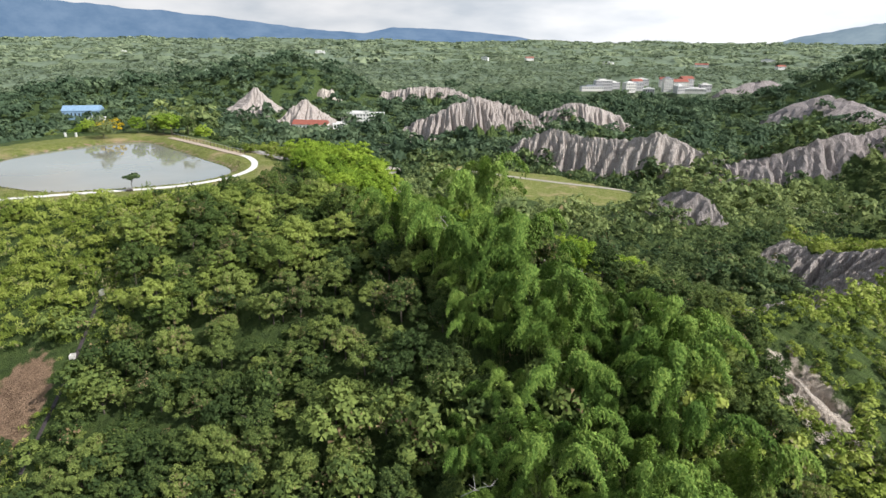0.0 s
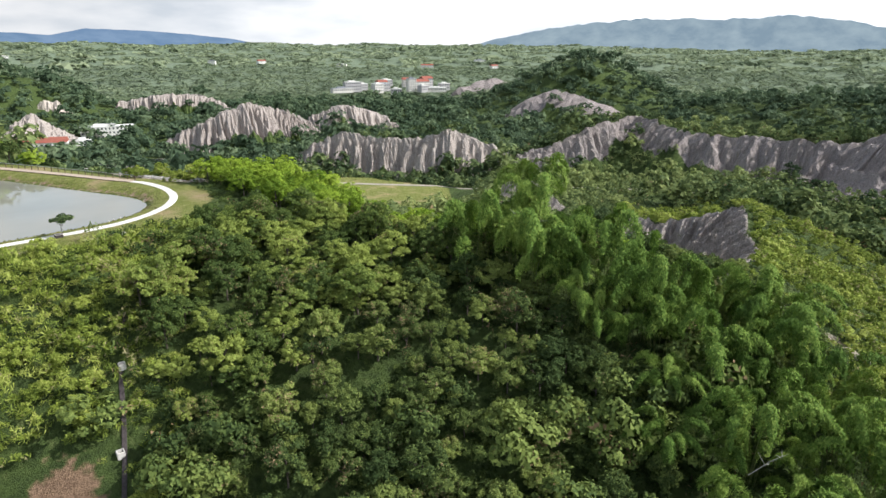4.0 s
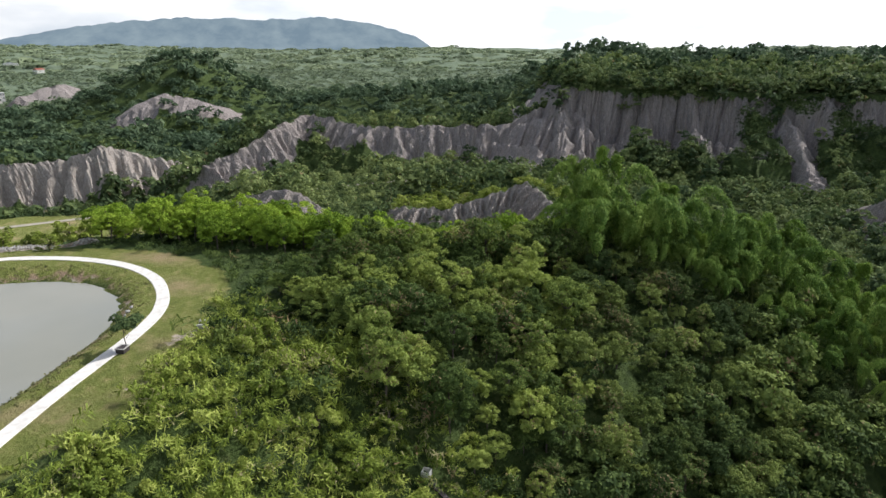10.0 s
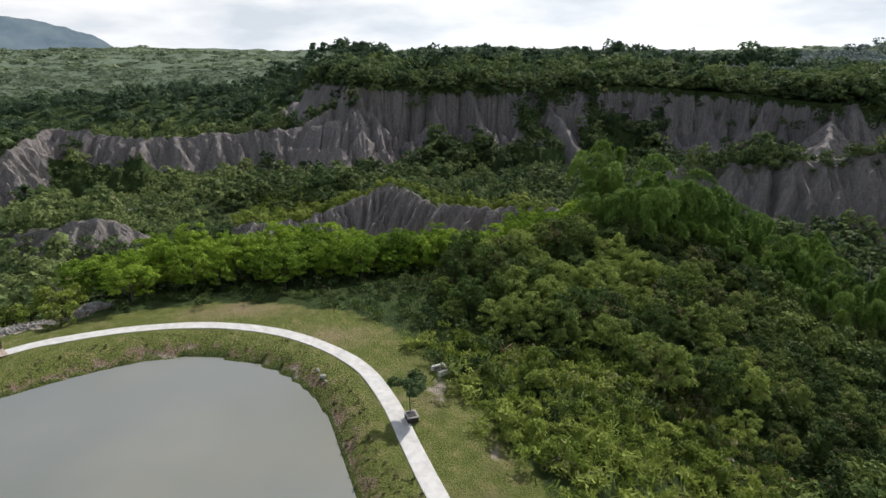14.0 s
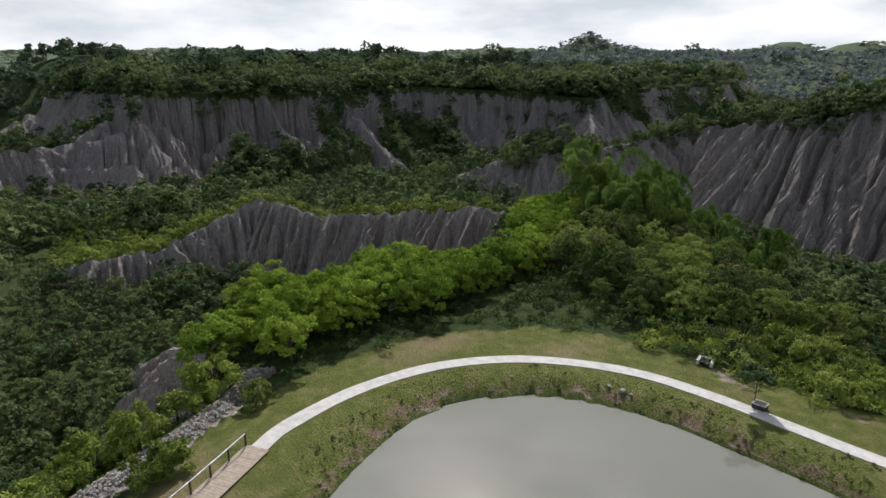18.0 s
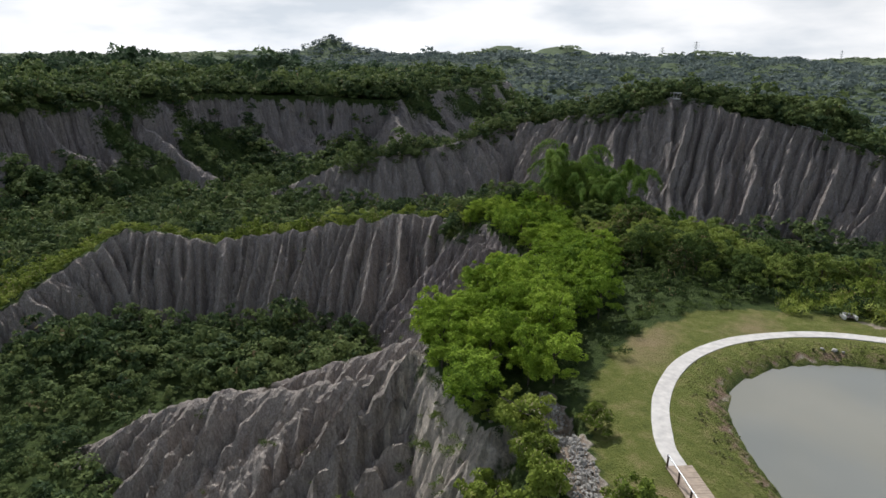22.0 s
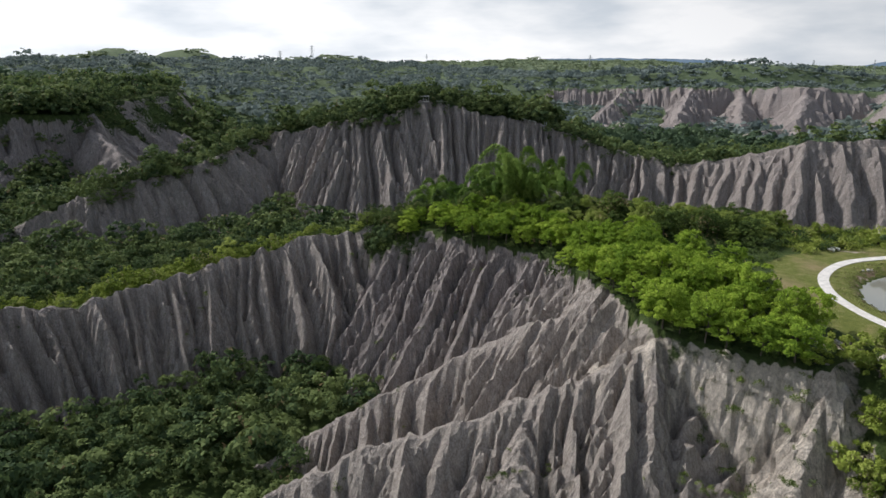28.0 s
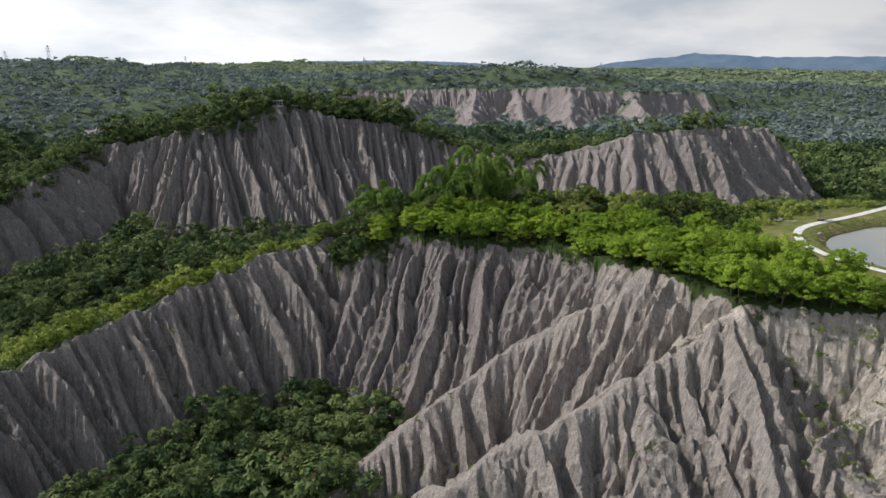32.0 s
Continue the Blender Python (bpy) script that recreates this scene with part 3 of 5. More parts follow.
    gully = smooth(x, -39, -33) * (1 - smooth(x, -24, -19)) * smooth(y, 161, 168)
    fall = d * (0.72 + 0.38 * east + 0.40 * gully)
    cut = flutes(s, d, 1.0, 6.0, 4.2) * east * (1 - 0.5 * gully)
    top = 1.2 + (z - 1.2) * (1 - smooth(d, 0, 26))
    c = np.where(within, top, z - fall + cut - 5.5 * gully * smooth(d, 0.5, 7) * (1 - 0.6 * smooth(d, 18, 36)))
    up = c > h
    b = east * np.clip(1.15 - 0.5 * smooth(fbm(x * 0.08, y * 0.08), 0.5, 0.62), 0, 1)
    bare = np.where(up & ~within, b, np.where(up, 0, bare))
    run, drop = np.where(up, s, run), np.where(up, d, drop)
    # buff clay, raised towards the gully to put sunlight into its colour
    warm = np.where(up, (0.5 + 0.5 * smooth(y, 158, 168)) * east * smooth(y, 115, 150), warm)
    h = np.maximum(h, c)
    # bare brown soil on the western slope
    soil = np.exp(-(((x + 61.5) / 5.0) ** 2 + ((y - 81) / 7.5) ** 2))
    bare = np.maximum(bare, 1.1 * soil)
    warm = np.where(soil > 0.2, 2.0, warm)
    # ridges
    for k, rd in enumerate(RIDGES):
        d, z, s, side = along(x, y, rd["line"])
        fall = np.where(side > 0, rd["left"], rd["right"]) * np.maximum(0, d - rd["top"])
        f = flutes(s, d, 11.0 * k, rd["pitch"], rd["depth"], rd.get("skew", 0.0))
        teeth = rd["depth"] * 0.35 * (vnoise(s * 2.2 / rd["pitch"] + k, s * 0 + k) + 0.5 * vnoise(s * 5.1 / rd["pitch"], s * 0 + 3) - 0.75)
        bl = np.where(side > 0, rd["bare"][0], rd["bare"][1])
        if rd.get("peak"):
            fall = fall * (1 + rd["peak"] * np.exp(-d / 9.0))
            z = z + rd["peak"] * 7
        c = z + teeth - fall * (1 + 0.12 * smooth(d, 4, 20)) + f * bl
        up = c > h
        bare = np.where(up, np.clip(bl * 1.2 - 0.35 * smooth(fbm(x * 0.05 + k, y * 0.05), 0.5, 0.65), 0, 1), bare)
        if rd.get("reach"):
            bare = np.where(up, bare * (1 - smooth(d + 18 * (fbm(x * 0.05, y * 0.05 + k) - 0.5), rd["reach"] * 0.8, rd["reach"] * 1.2)), bare)
        warm = np.where(up, rd["warm"], warm)
        run, drop = np.where(up, s - rd.get("skew", 0.0) * d, run), np.where(up, d, drop)
        h = np.where(up, c, h)
    # scar of bare streaks on the spur's gentle side
    scar = np.exp(-(((x - 51) / 6.5) ** 2 + ((y - 75) / 11.0) ** 2)) * np.clip(2.1 * fbm((x - 0.4 * y) * 0.16, (y + 0.4 * x) * 0.05) - 0.35, 0, 1.6)
    bare = np.maximum(bare, np.clip(scar, 0, 1))
    warm = np.where(scar > 0.3, 1.25, warm)
    # pond basin and lawn round it
    d, z, s, side = along(x, y, [(a, b, 0) for a, b in POND], True)
    wet = inside(x, y, POND)
    bank = np.where(wet, -0.25 * d, np.minimum(1.2, 0.30 * d + 0.02))
    nearpond = (d < 9) | wet
    h = np.where(nearpond & (h > -2), np.minimum(h, np.maximum(bank, -2.2)), h)
    lawn = np.where((d < 12.5 + 3 * (fbm(x * 0.15, y * 0.15) - 0.5)) & ~wet & (h > -1.5), 1.0, lawn)
    d, _, _, _ = along(x, y, [(p, q, 0) for p, q in PATH + DECK])
    h = h + (1.2 - h) * (1 - smooth(d, 1.6, 5.5)) * ~wet * (h > -6)
    d, _, _, _ = along(x, y, [(p, q, 0) for p, q in RUBBLE])
    bare, warm, lawn = np.where(d < 1.5, 0.9, bare), np.where(d < 1.5, 1.5, warm), np.where(d < 1.5, 0.0, lawn)
    d, _, _, _ = along(x, y, VALE, True)
    vale = inside(x, y, VALE)
    ease = smooth(np.where(vale, d, -d), -14, 2)
    h = h + (-49.0 - h) * ease
    lawn = np.where(vale, 1.0, lawn)
    bare = np.where(lawn > 0.5, 0, bare)
    d, _, _, _ = along(x, y, [(p, q, 0) for p, q in POND], True)
    mud = (1 - smooth(d, 0.5, 1.4 + 3.6 * fbm(x * 0.2, y * 0.2))) * ~wet * (h > -1)
    bare, warm = np.maximum(bare, 0.54 * mud), np.where(mud > 0.1, 1.9, warm)
    # trodden earth beside the path
    worn = np.maximum(np.exp(-(((x + 57) / 3.2) ** 2 + ((y - 123.8) / 1.7) ** 2)), 0.8 * np.exp(-(((x + 66) / 5.0) ** 2 + ((y - 119.2) / 0.7) ** 2)))
    bare, warm = np.maximum(bare, 0.6 * worn), np.where(worn > 0.15, 1.35, warm)
    h = h + 0.35 * (fbm(x * 0.22, y * 0.22) - 0.5) * np.where(lawn > 0.5, 0.25, 1) * np.where(wet, 0, 1)
    return (h, bare, lawn, warm, run, drop) if full else (h, bare, lawn, warm)


def axis(*stretches):
    """Grid lines: (start, end, step at start, step at end) one after another."""
    out = []
    for a, b, s0, s1 in stretches:
        p, step = a, s0
        while p < b:
            out.append(p)
            step = s0 + (s1 - s0) * (p - a) / (b - a)
            p += step
    out.append(stretches[-1][1])
    return np.array(out)


def mesh_from(name, verts, faces, material, smooth_faces=True, normals=None):
    """A mesh from arrays; faces all triangles or all quads."""
    me = bpy.data.meshes.new(name)
    n, k = len(faces), faces.shape[1]
    me.vertices.add(len(verts))
    me.vertices.foreach_set("co", np.ascontiguousarray(verts, np.float32).ravel())
    me.loops.add(n * k)
    me.loops.foreach_set("vertex_index", np.ascontiguousarray(faces, np.int32).ravel())
    me.polygons.add(n)
    me.polygons.foreach_set("loop_start", np.arange(0, n * k, k, dtype=np.int32))
    me.update(calc_edges=True)
    me.polygons.foreach_set("use_smooth", np.full(n, smooth_faces))
    if normals is not None:
        own = me.attributes.new("custom_normal", "FLOAT_VECTOR", "POINT")
        own.data.foreach_set("vector", np.ascontiguousarray(normals, np.float32).ravel())
    me.materials.append(material)
    return me


gx = axis((-4700, -700, 200, 50), (-700, -560, 30, 10), (-560, -205, 7.5, 5), (-205, -140, 1.9, 1.9), (-140, -45, 1.9, 1.2), (-45, 125, 0.54, 0.56), (125, 345, 1.3, 2.7), (345, 900, 4.5, 30), (900, 4700, 45, 200))
gy = axis((-4700, -900, 200, 45), (-900, -560, 9, 7), (-560, -130, 9, 3.2), (-130, 70, 1.6, 1.4), (72, 205, 0.54, 0.54), (205, 215, 0.6, 1.6), (215, 480, 1.9, 2.6), (480, 880, 3.2, 3.8), (880, 4700, 9, 200))
GX, GY = np.meshgrid(gx, gy, indexing="xy")
gh, gbare, glawn, gwarm, grun, gdrop = terrain(GX.ravel(), GY.ravel(), True)
nx, ny = len(gx), len(gy)


WAYS = ((0, 1), (0, -1), (1, 0), (-1, 0), (1, 1), (1, -1), (-1, 1), (-1, -1))


def drainage(z, px, py, cell, stray):
    """Each cell drains to its steepest neighbour: receivers, their distance, the order from low to high and the gathered area."""
    rows, cols = z.shape
    me_ = np.arange(rows * cols).reshape(rows, cols)
    best, rec, dist = np.zeros((rows, cols)), me_.copy(), np.ones((rows, cols))
    for way, (oy, ox) in enumerate(WAYS):
        a = (slice(max(0, -oy), rows - max(0, oy)), slice(max(0, -ox), cols - max(0, ox)))
        b = (slice(max(0, oy), rows - max(0, -oy)), slice(max(0, ox), cols - max(0, -ox)))
        gap = np.hypot(px[b] - px[a], py[b] - py[a])
        slope = (z[a] - z[b]) / gap * stray[way][a]
        up = slope > best[a]
        best[a] = np.where(up, slope, best[a])
        rec[a] = np.where(up, me_[b], rec[a])
        dist[a] = np.where(up, gap, dist[a])
    r, order = rec.ravel().tolist(), np.argsort(z.ravel(), kind="stable")
    area = cell.tolist()
    for i in order[::-1].tolist():
        j = r[i]
        if j != i:
            area[j] += area[i]
    return r, dist.ravel(), order, np.array(area)


def erode(z, keep, xs, ys, steps, rate, rnd, grain, side):
    """Running water cuts gullies back up the slope; then straight-sided gullies that meet in sharp ribs."""
    rows, cols = z.shape
    cell = np.outer(np.gradient(ys), np.gradient(xs)).ravel()
    px, py = np.meshgrid(xs, ys)
    stray = [rnd.uniform(0.8, 1.25, (rows, cols)) for _ in range(8)]
    for _ in range(steps):
        r, dist, order, area = drainage(z, px, py, cell, stray)
        f = (rate * keep.ravel() * np.sqrt(np.maximum(0, np.minimum(area, 900) - cell)) / dist).tolist()
        h_ = z.ravel().tolist()
        for i in order.tolist():
            j = r[i]
            if j != i:
                h_[i] = (h_[i] + f[i] * h_[j]) / (1 + f[i])
        z = np.array(h_).reshape(rows, cols)
    for deep, cap, spread in ((0.30, 3.2, 12), (0.22, 1.5, 7)):
        area = drainage(z, px, py, cell, stray)[3].reshape(rows, cols)
        cut = np.minimum(cap * grain, deep * np.sqrt(np.maximum(0, area - 1.5 * grain ** 2))) * keep
        for _ in range(spread):
            was = cut.copy()
            for oy, ox in WAYS:
                a = (slice(max(0, -oy), rows - max(0, oy)), slice(max(0, -ox), cols - max(0, ox)))
                b = (slice(max(0, oy), rows - max(0, -oy)), slice(max(0, ox), cols - max(0, -ox)))
                gap = np.hypot(px[b] - px[a], py[b] - py[a])
                cut[a] = np.maximum(cut[a], was[b] - side * gap)
        z = z - cut * keep
    mean = z.copy()
    mean[1:-1, 1:-1] = 0.25 * (z[:-2, 1:-1] + z[2:, 1:-1] + z[1:-1, :-2] + z[1:-1, 2:])
    return z + keep * (0.35 * np.maximum(0, mean - z) + 0.12 * (mean - z))


gh = gh.reshape(ny, nx)
wild = np.random.RandomState(3)
for x0, x1, y0, y1, steps, rate, grain in ((-44, 124, 73, 204, 6, 0.03, 1.0), (-200, 215, -112, 45, 5, 0.03, 1.4), (195, 345, -100, 205, 5, 0.03, 2.0),
                                          (-230, 345, 206, 880, 4, 0.03, 2.2), (-560, 60, -850, -480, 4, 0.03, 5.0)):
    i0, i1, j0, j1 = *np.searchsorted(gx, (x0, x1)), *np.searchsorted(gy, (y0, y1))
    part_ = gh[j0:j1, i0:i1]
    keep = np.clip((gbare.reshape(ny, nx)[j0:j1, i0:i1] - 0.35) * 2, 0, 1)
    qx, qy = GX[j0:j1, i0:i1] / grain, GY[j0:j1, i0:i1] / grain
    part_ = part_ + keep * grain * (1.5 * (fbm(qx * 0.10, qy * 0.10, 3) - 0.5) + 1.6 * (fbm(qx * 0.33 + 7, qy * 0.33, 3) - 0.5) + wild.uniform(-0.12, 0.12, part_.shape))
    gh[j0:j1, i0:i1] = erode(part_, keep, gx[i0:i1], gy[j0:j1], steps, rate, wild, grain, 0.75)
idx = np.arange(nx * ny).reshape(ny, nx)
# each cell is cut along the diagonal on which the ground bends less, so that crests and gullies run unbroken
pad = np.pad(gh, 1, mode="edge")
za, zb, zc, zd = gh[:-1, :-1], gh[:-1, 1:], gh[1:, 1:], gh[1:, :-1]
bend_ac = np.abs(pad[:-3, :-3] - za - zc + pad[3:, 3:])
bend_bd = np.abs(pad[:-3, 3:] - zb - zd + pad[3:, :-3])
ia, ib, ic, id_ = idx[:-1, :-1], idx[:-1, 1:], idx[1:, 1:], idx[1:, :-1]
ac = bend_ac <= bend_bd
tris = np.concatenate([np.stack([ia, ib, np.where(ac, ic, id_)], -1).reshape(-1, 3),
                       np.stack([np.where(ac, ia, ib), ic, id_], -1).reshape(-1, 3)])
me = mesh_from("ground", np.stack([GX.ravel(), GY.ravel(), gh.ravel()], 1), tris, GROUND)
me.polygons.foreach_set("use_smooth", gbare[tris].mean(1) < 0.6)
# far: share of haze painted into the ground, halved to the south
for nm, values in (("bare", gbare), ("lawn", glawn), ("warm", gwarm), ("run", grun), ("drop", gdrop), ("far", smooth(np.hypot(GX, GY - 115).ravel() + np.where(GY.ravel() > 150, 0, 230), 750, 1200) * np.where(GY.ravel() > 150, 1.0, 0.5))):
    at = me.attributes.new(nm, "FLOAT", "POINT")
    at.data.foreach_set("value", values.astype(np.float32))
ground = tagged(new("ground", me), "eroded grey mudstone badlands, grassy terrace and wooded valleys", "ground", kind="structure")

fields = [a.reshape(ny, nx) for a in (gh, gbare, glawn)]


def land(x, y):
    """The ground as it lies: height, bareness and lawn at any place."""
    i = np.clip(np.searchsorted(gx, x) - 1, 0, nx - 2)
    j = np.clip(np.searchsorted(gy, y) - 1, 0, ny - 2)
    u, v = np.clip((x - gx[i]) / (gx[i + 1] - gx[i]), 0, 1), np.clip((y - gy[j]) / (gy[j + 1] - gy[j]), 0, 1)
    return [(f[j, i] * (1 - u) + f[j, i + 1] * u) * (1 - v) + (f[j + 1, i] * (1 - u) + f[j + 1, i + 1] * u) * v for f in fields]


def height(x, y):
    return float(land(np.array([float(x)]), np.array([float(y)]))[0][0])

# ---- plants ----
rng = np.random.RandomState(11)


def leaf_cloud(centres, normals, length, width, droop=0.0, spread=0.9, rnd=rng):
    """Leaf sprays: a pointed blade at each centre, its face turned outwards like a shingle."""
    n = len(centres)
    face = normals / (np.linalg.norm(normals, axis=1)[:, None] + 1e-9) + np.array([0, 0, 0.35]) + rnd.normal(0, spread, (n, 3))
    face /= np.linalg.norm(face, axis=1)[:, None] + 1e-9
    way = rnd.normal(0, 1, (n, 3))
    way[:, 2] -= droop
    way -= face * np.sum(way * face, 1)[:, None]
    way /= np.linalg.norm(way, axis=1)[:, None] + 1e-9
    side = np.cross(way, face)
    ln = length * rnd.uniform(0.6, 1.35, (n, 1))
    wd = width * rnd.uniform(0.7, 1.3, (n, 1))
    flip = np.sum(face * normals, 1)[:, None] < 0
    base, tip = centres - way * ln * 0.45, centres + way * ln * 0.55 - face * ln * 0.12
    a, b = base + side * wd * 0.5, base - side * wd * 0.5
    a, b = np.where(flip, a, b), np.where(flip, b, a)
    v = np.stack([a, b, tip], 1).reshape(-1, 3)
    f = np.arange(n * 3).reshape(-1, 3)
    soft = normals / (np.linalg.norm(normals, axis=1)[:, None] + 1e-9) * 0.72 + np.where(flip, -face, face) * 0.5
    soft /= np.linalg.norm(soft, axis=1)[:, None] + 1e-9
    return v, f, np.repeat(soft, 3, axis=0)


def crown_arrays(seed, lobes, per_lobe, radius, tall, length, width, base=0.35, lobe=(0.2, 0.44), stray=0.42, up=0.0):
    """An uneven crown of lobes, each a shell of sprays; the foot of the trunk is at the origin."""
    r = np.random.RandomState(seed)
    cs, ns = [], []
    for k in range(lobes):
        a, rad = r.uniform(0, 2 * math.pi), radius * math.sqrt(r.uniform(0, 0.75))
        z = tall * (base + (0.95 - base) * r.uniform(0.15, 1.0) * (1 - 0.45 * (rad / radius) ** 2))
        c = np.array([math.cos(a) * rad, math.sin(a) * rad, z])
        lr = radius * r.uniform(*lobe)
        d = r.normal(0, 1, (per_lobe, 3))
        d[:, 2] = np.abs(d[:, 2]) * 0.9 + d[:, 2] * 0.35
        d /= np.linalg.norm(d, axis=1)[:, None]
        out_ = np.array([math.cos(a) * rad, math.sin(a) * rad, (z - tall * 0.4)]) / radius
        cs.append(c + d * lr * r.uniform(0.72, 1.08, (per_lobe, 1)) * np.array([1, 1, 0.8]))
        ns.append(d * 0.8 + out_ * 0.55)
    v, f, nr = leaf_cloud(np.concatenate(cs), np.concatenate(ns), length, width, 0.5, stray, r)
    if up:
        nr = nr * (1 - up) + np.array([0, 0, up])
        nr /= np.linalg.norm(nr, axis=1)[:, None] + 1e-9
    return v, f, nr


def trunk_arrays(seed, tall, girth, limbs=5, reach=1.4):
    """A tapered trunk with limbs."""
    r = np.random.RandomState(seed + 500)
    verts, faces = [], []

    def limb(p, q, r0, r1):
        sides, rings, b = 5, 4, len(verts)
        for j in range(rings):
            t = j / (rings - 1)
            c = p + (q - p) * t + np.array([math.sin(t * 3 + seed), math.cos(t * 2.3 + seed), 0]) * 0.12 * math.sin(t * math.pi)
            for i in range(sides):
                a = 2 * math.pi * i / sides
                verts.append(c + np.array([math.cos(a), math.sin(a), 0]) * (r0 + (r1 - r0) * t))
        for j in range(rings - 1):
            for i in range(sides):
                n = (i + 1) % sides
                faces.append((b + j * sides + i, b + j * sides + n, b + (j + 1) * sides + n, b + (j + 1) * sides + i))

    limb(np.array([0, 0, -0.6]), np.array([r.uniform(-.2, .2), r.uniform(-.2, .2), tall * 0.62]), girth, girth * 0.55)
    for k in range(limbs):
        a, h = r.uniform(0, 6.28), tall * r.uniform(0.25, 0.55)
        limb(np.array([0, 0, h]), np.array([math.cos(a) * reach, math.sin(a) * reach, h + tall * r.uniform(0.18, 0.36)]), girth * 0.45, girth * 0.15)
    return np.array(verts), np.array(faces)


def bamboo_arrays(seed, culms, tall, out):
    """A clump of arching culms with hanging plumes; returns leaves and culms."""
    r = np.random.RandomState(seed)
    cs, ns, stems = [], [], []
    for k in range(culms):
        a, lean = r.uniform(0, 2 * math.pi), out * r.uniform(0.25, 1.0)
        h, foot = tall * r.uniform(0.5, 1.05), r.uniform(0, 1.2)
        way = np.array([math.cos(a), math.sin(a), 0])

        def at_(t):
            return way * (foot + lean * t ** 2.2) + np.array([0, 0, h * (t - 2.2 * max(0, t - 0.6) ** 2)])
        sides, rings = 5, 7
        verts, faces = [], []
        for j in range(rings):
            t = j / (rings - 1)
            for i in range(sides):
                g = 2 * math.pi * i / sides
                verts.append(at_(t) + np.array([math.cos(g), math.sin(g), 0]) * (0.055 - 0.04 * t))
        for j in range(rings - 1):
            for i in range(sides):
                n = (i + 1) % sides
                faces.append((j * sides + i, j * sides + n, (j + 1) * sides + n, (j + 1) * sides + i))
        stems.append((np.array(verts), np.array(faces)))
        m = 980
        t = 0.46 + 0.62 * r.uniform(0, 1, m) ** 0.75
        p = np.array([at_(v) for v in t])
        u = np.clip((t - 0.44) / 0.64, 0, 1)
        w = 0.22 + 0.72 * np.sin(u * math.pi) ** 0.6
        cross = np.array([-way[1], way[0], 0])
        side, fore, hang = r.normal(0, 0.48, m) * w, r.normal(0, 0.3, m) * w, r.exponential(0.42, m) * (0.5 + w)
        bulge = np.minimum(1, np.abs(side) / (w + 0.01))
        cs.append(p + cross * side[:, None] + way * fore[:, None] + np.array([0, 0, 1.0]) * (0.35 * w * (1 - bulge ** 2) - np.minimum(hang, 2.2))[:, None])
        ns.append(cross * (side / w)[:, None] * 1.1 + way * (0.45 + 0.4 * u)[:, None] + np.array([0, 0, 1.0]) * (0.95 - 0.55 * np.minimum(1.6, hang))[:, None])
    leaves = leaf_cloud(np.concatenate(cs), np.concatenate(ns), 0.62, 0.15, 2.4, 0.4, r)
    return leaves, stems


class Stuff:
    """Gathers many plants into one mesh."""

    def __init__(self):
        self.v, self.f, self.nr, self.t, self.n = [], [], [], [], 0

    def add(self, arrays, x, y, z, yaw, size, squash=1.0, tone=0.0):
        v, f, nr = arrays
        c, s = math.cos(yaw), math.sin(yaw)
        w, u = np.empty_like(v), np.empty_like(nr)
        w[:, 0], w[:, 1], w[:, 2] = (v[:, 0] * c - v[:, 1] * s) * size + x, (v[:, 0] * s + v[:, 1] * c) * size + y, v[:, 2] * size * squash + z
        u[:, 0], u[:, 1], u[:, 2] = nr[:, 0] * c - nr[:, 1] * s, nr[:, 0] * s + nr[:, 1] * c, nr[:, 2]
        self.v.append(w)
        self.nr.append(u)
        self.t.append(np.full(len(v), tone))
        self.f.append(f + self.n)
        self.n += len(v)

    def make(self, name, material, label, category):
        me = mesh_from(name, np.concatenate(self.v), np.concatenate(self.f), material, False, np.concatenate(self.nr))
        at = me.attributes.new("tone", "FLOAT", "POINT")
        at.data.foreach_set("value", np.concatenate(self.t).astype(np.float32))
        return tagged(new(name, me), label, category, kind="stuff")


def scatter(x0, x1, y0, y1, step, rnd=rng):
    """Jittered grid of places."""
    xs, ys = np.meshgrid(np.arange(x0, x1, step), np.arange(y0, y1, step))
    x = xs.ravel() + rnd.uniform(-0.5, 0.5, xs.size) * step
    y = ys.ravel() + rnd.uniform(-0.5, 0.5, xs.size) * step
    return x, y


BRIGHT = [(-33.5, 168, 0), (-31, 167.5, 0), (-26, 164, 0), (-25, 158, 0), (-23.5, 148, 0), (-19.5, 136, 0), (-9, 123, 0), (6, 110, 0), (23, 99, 0)]
BAMBOO = [(1.5, 93, 0), (8, 84, 0), (9, 74, 0), (14, 66, 0), (10, 56, 0), (13, 46, 0), (24, 54, 0), (24, 70, 0)]
DRAIN = [(-54.4, 95, 0), (-54.6, 86, 0), (-56, 72, 0)]


def clear_of_path(x, y, gap):
    d1 = along(x, y, [(a, b, 0) for a, b in PATH])[0]
    d2 = along(x, y, [(a, b, 0) for a, b in DECK])[0]
    return (d1 > gap) & (d2 > gap)


# trees of the hill, each a thing of its own
def plant(name, crown, trunk, leaf, wood, label, category, group):
    """One tree: a crown with its trunk below it."""
    ob = tagged(new(name, None), label, category, group)
    c = new("crown", crown)
    c.parent = ob
    t = new("trunk", trunk)
    t.parent = ob
    return ob


def kinds(prefix, count, leaf, wood, **how):
    out = []
    for k in range(count):
        v, f, nr = crown_arrays(100 * count + 13 * k + how.get("seed", 0), how["lobes"], how["per"], how["radius"], how["tall"], how["length"], how["width"], how.get("base", 0.3), how.get("lobe", (0.2, 0.44)), how.get("stray", 0.42))
        tv, tf = trunk_arrays(k + how.get("seed", 0), how["tall"], how.get("girth", 0.14), 5, how["radius"] * 0.6)
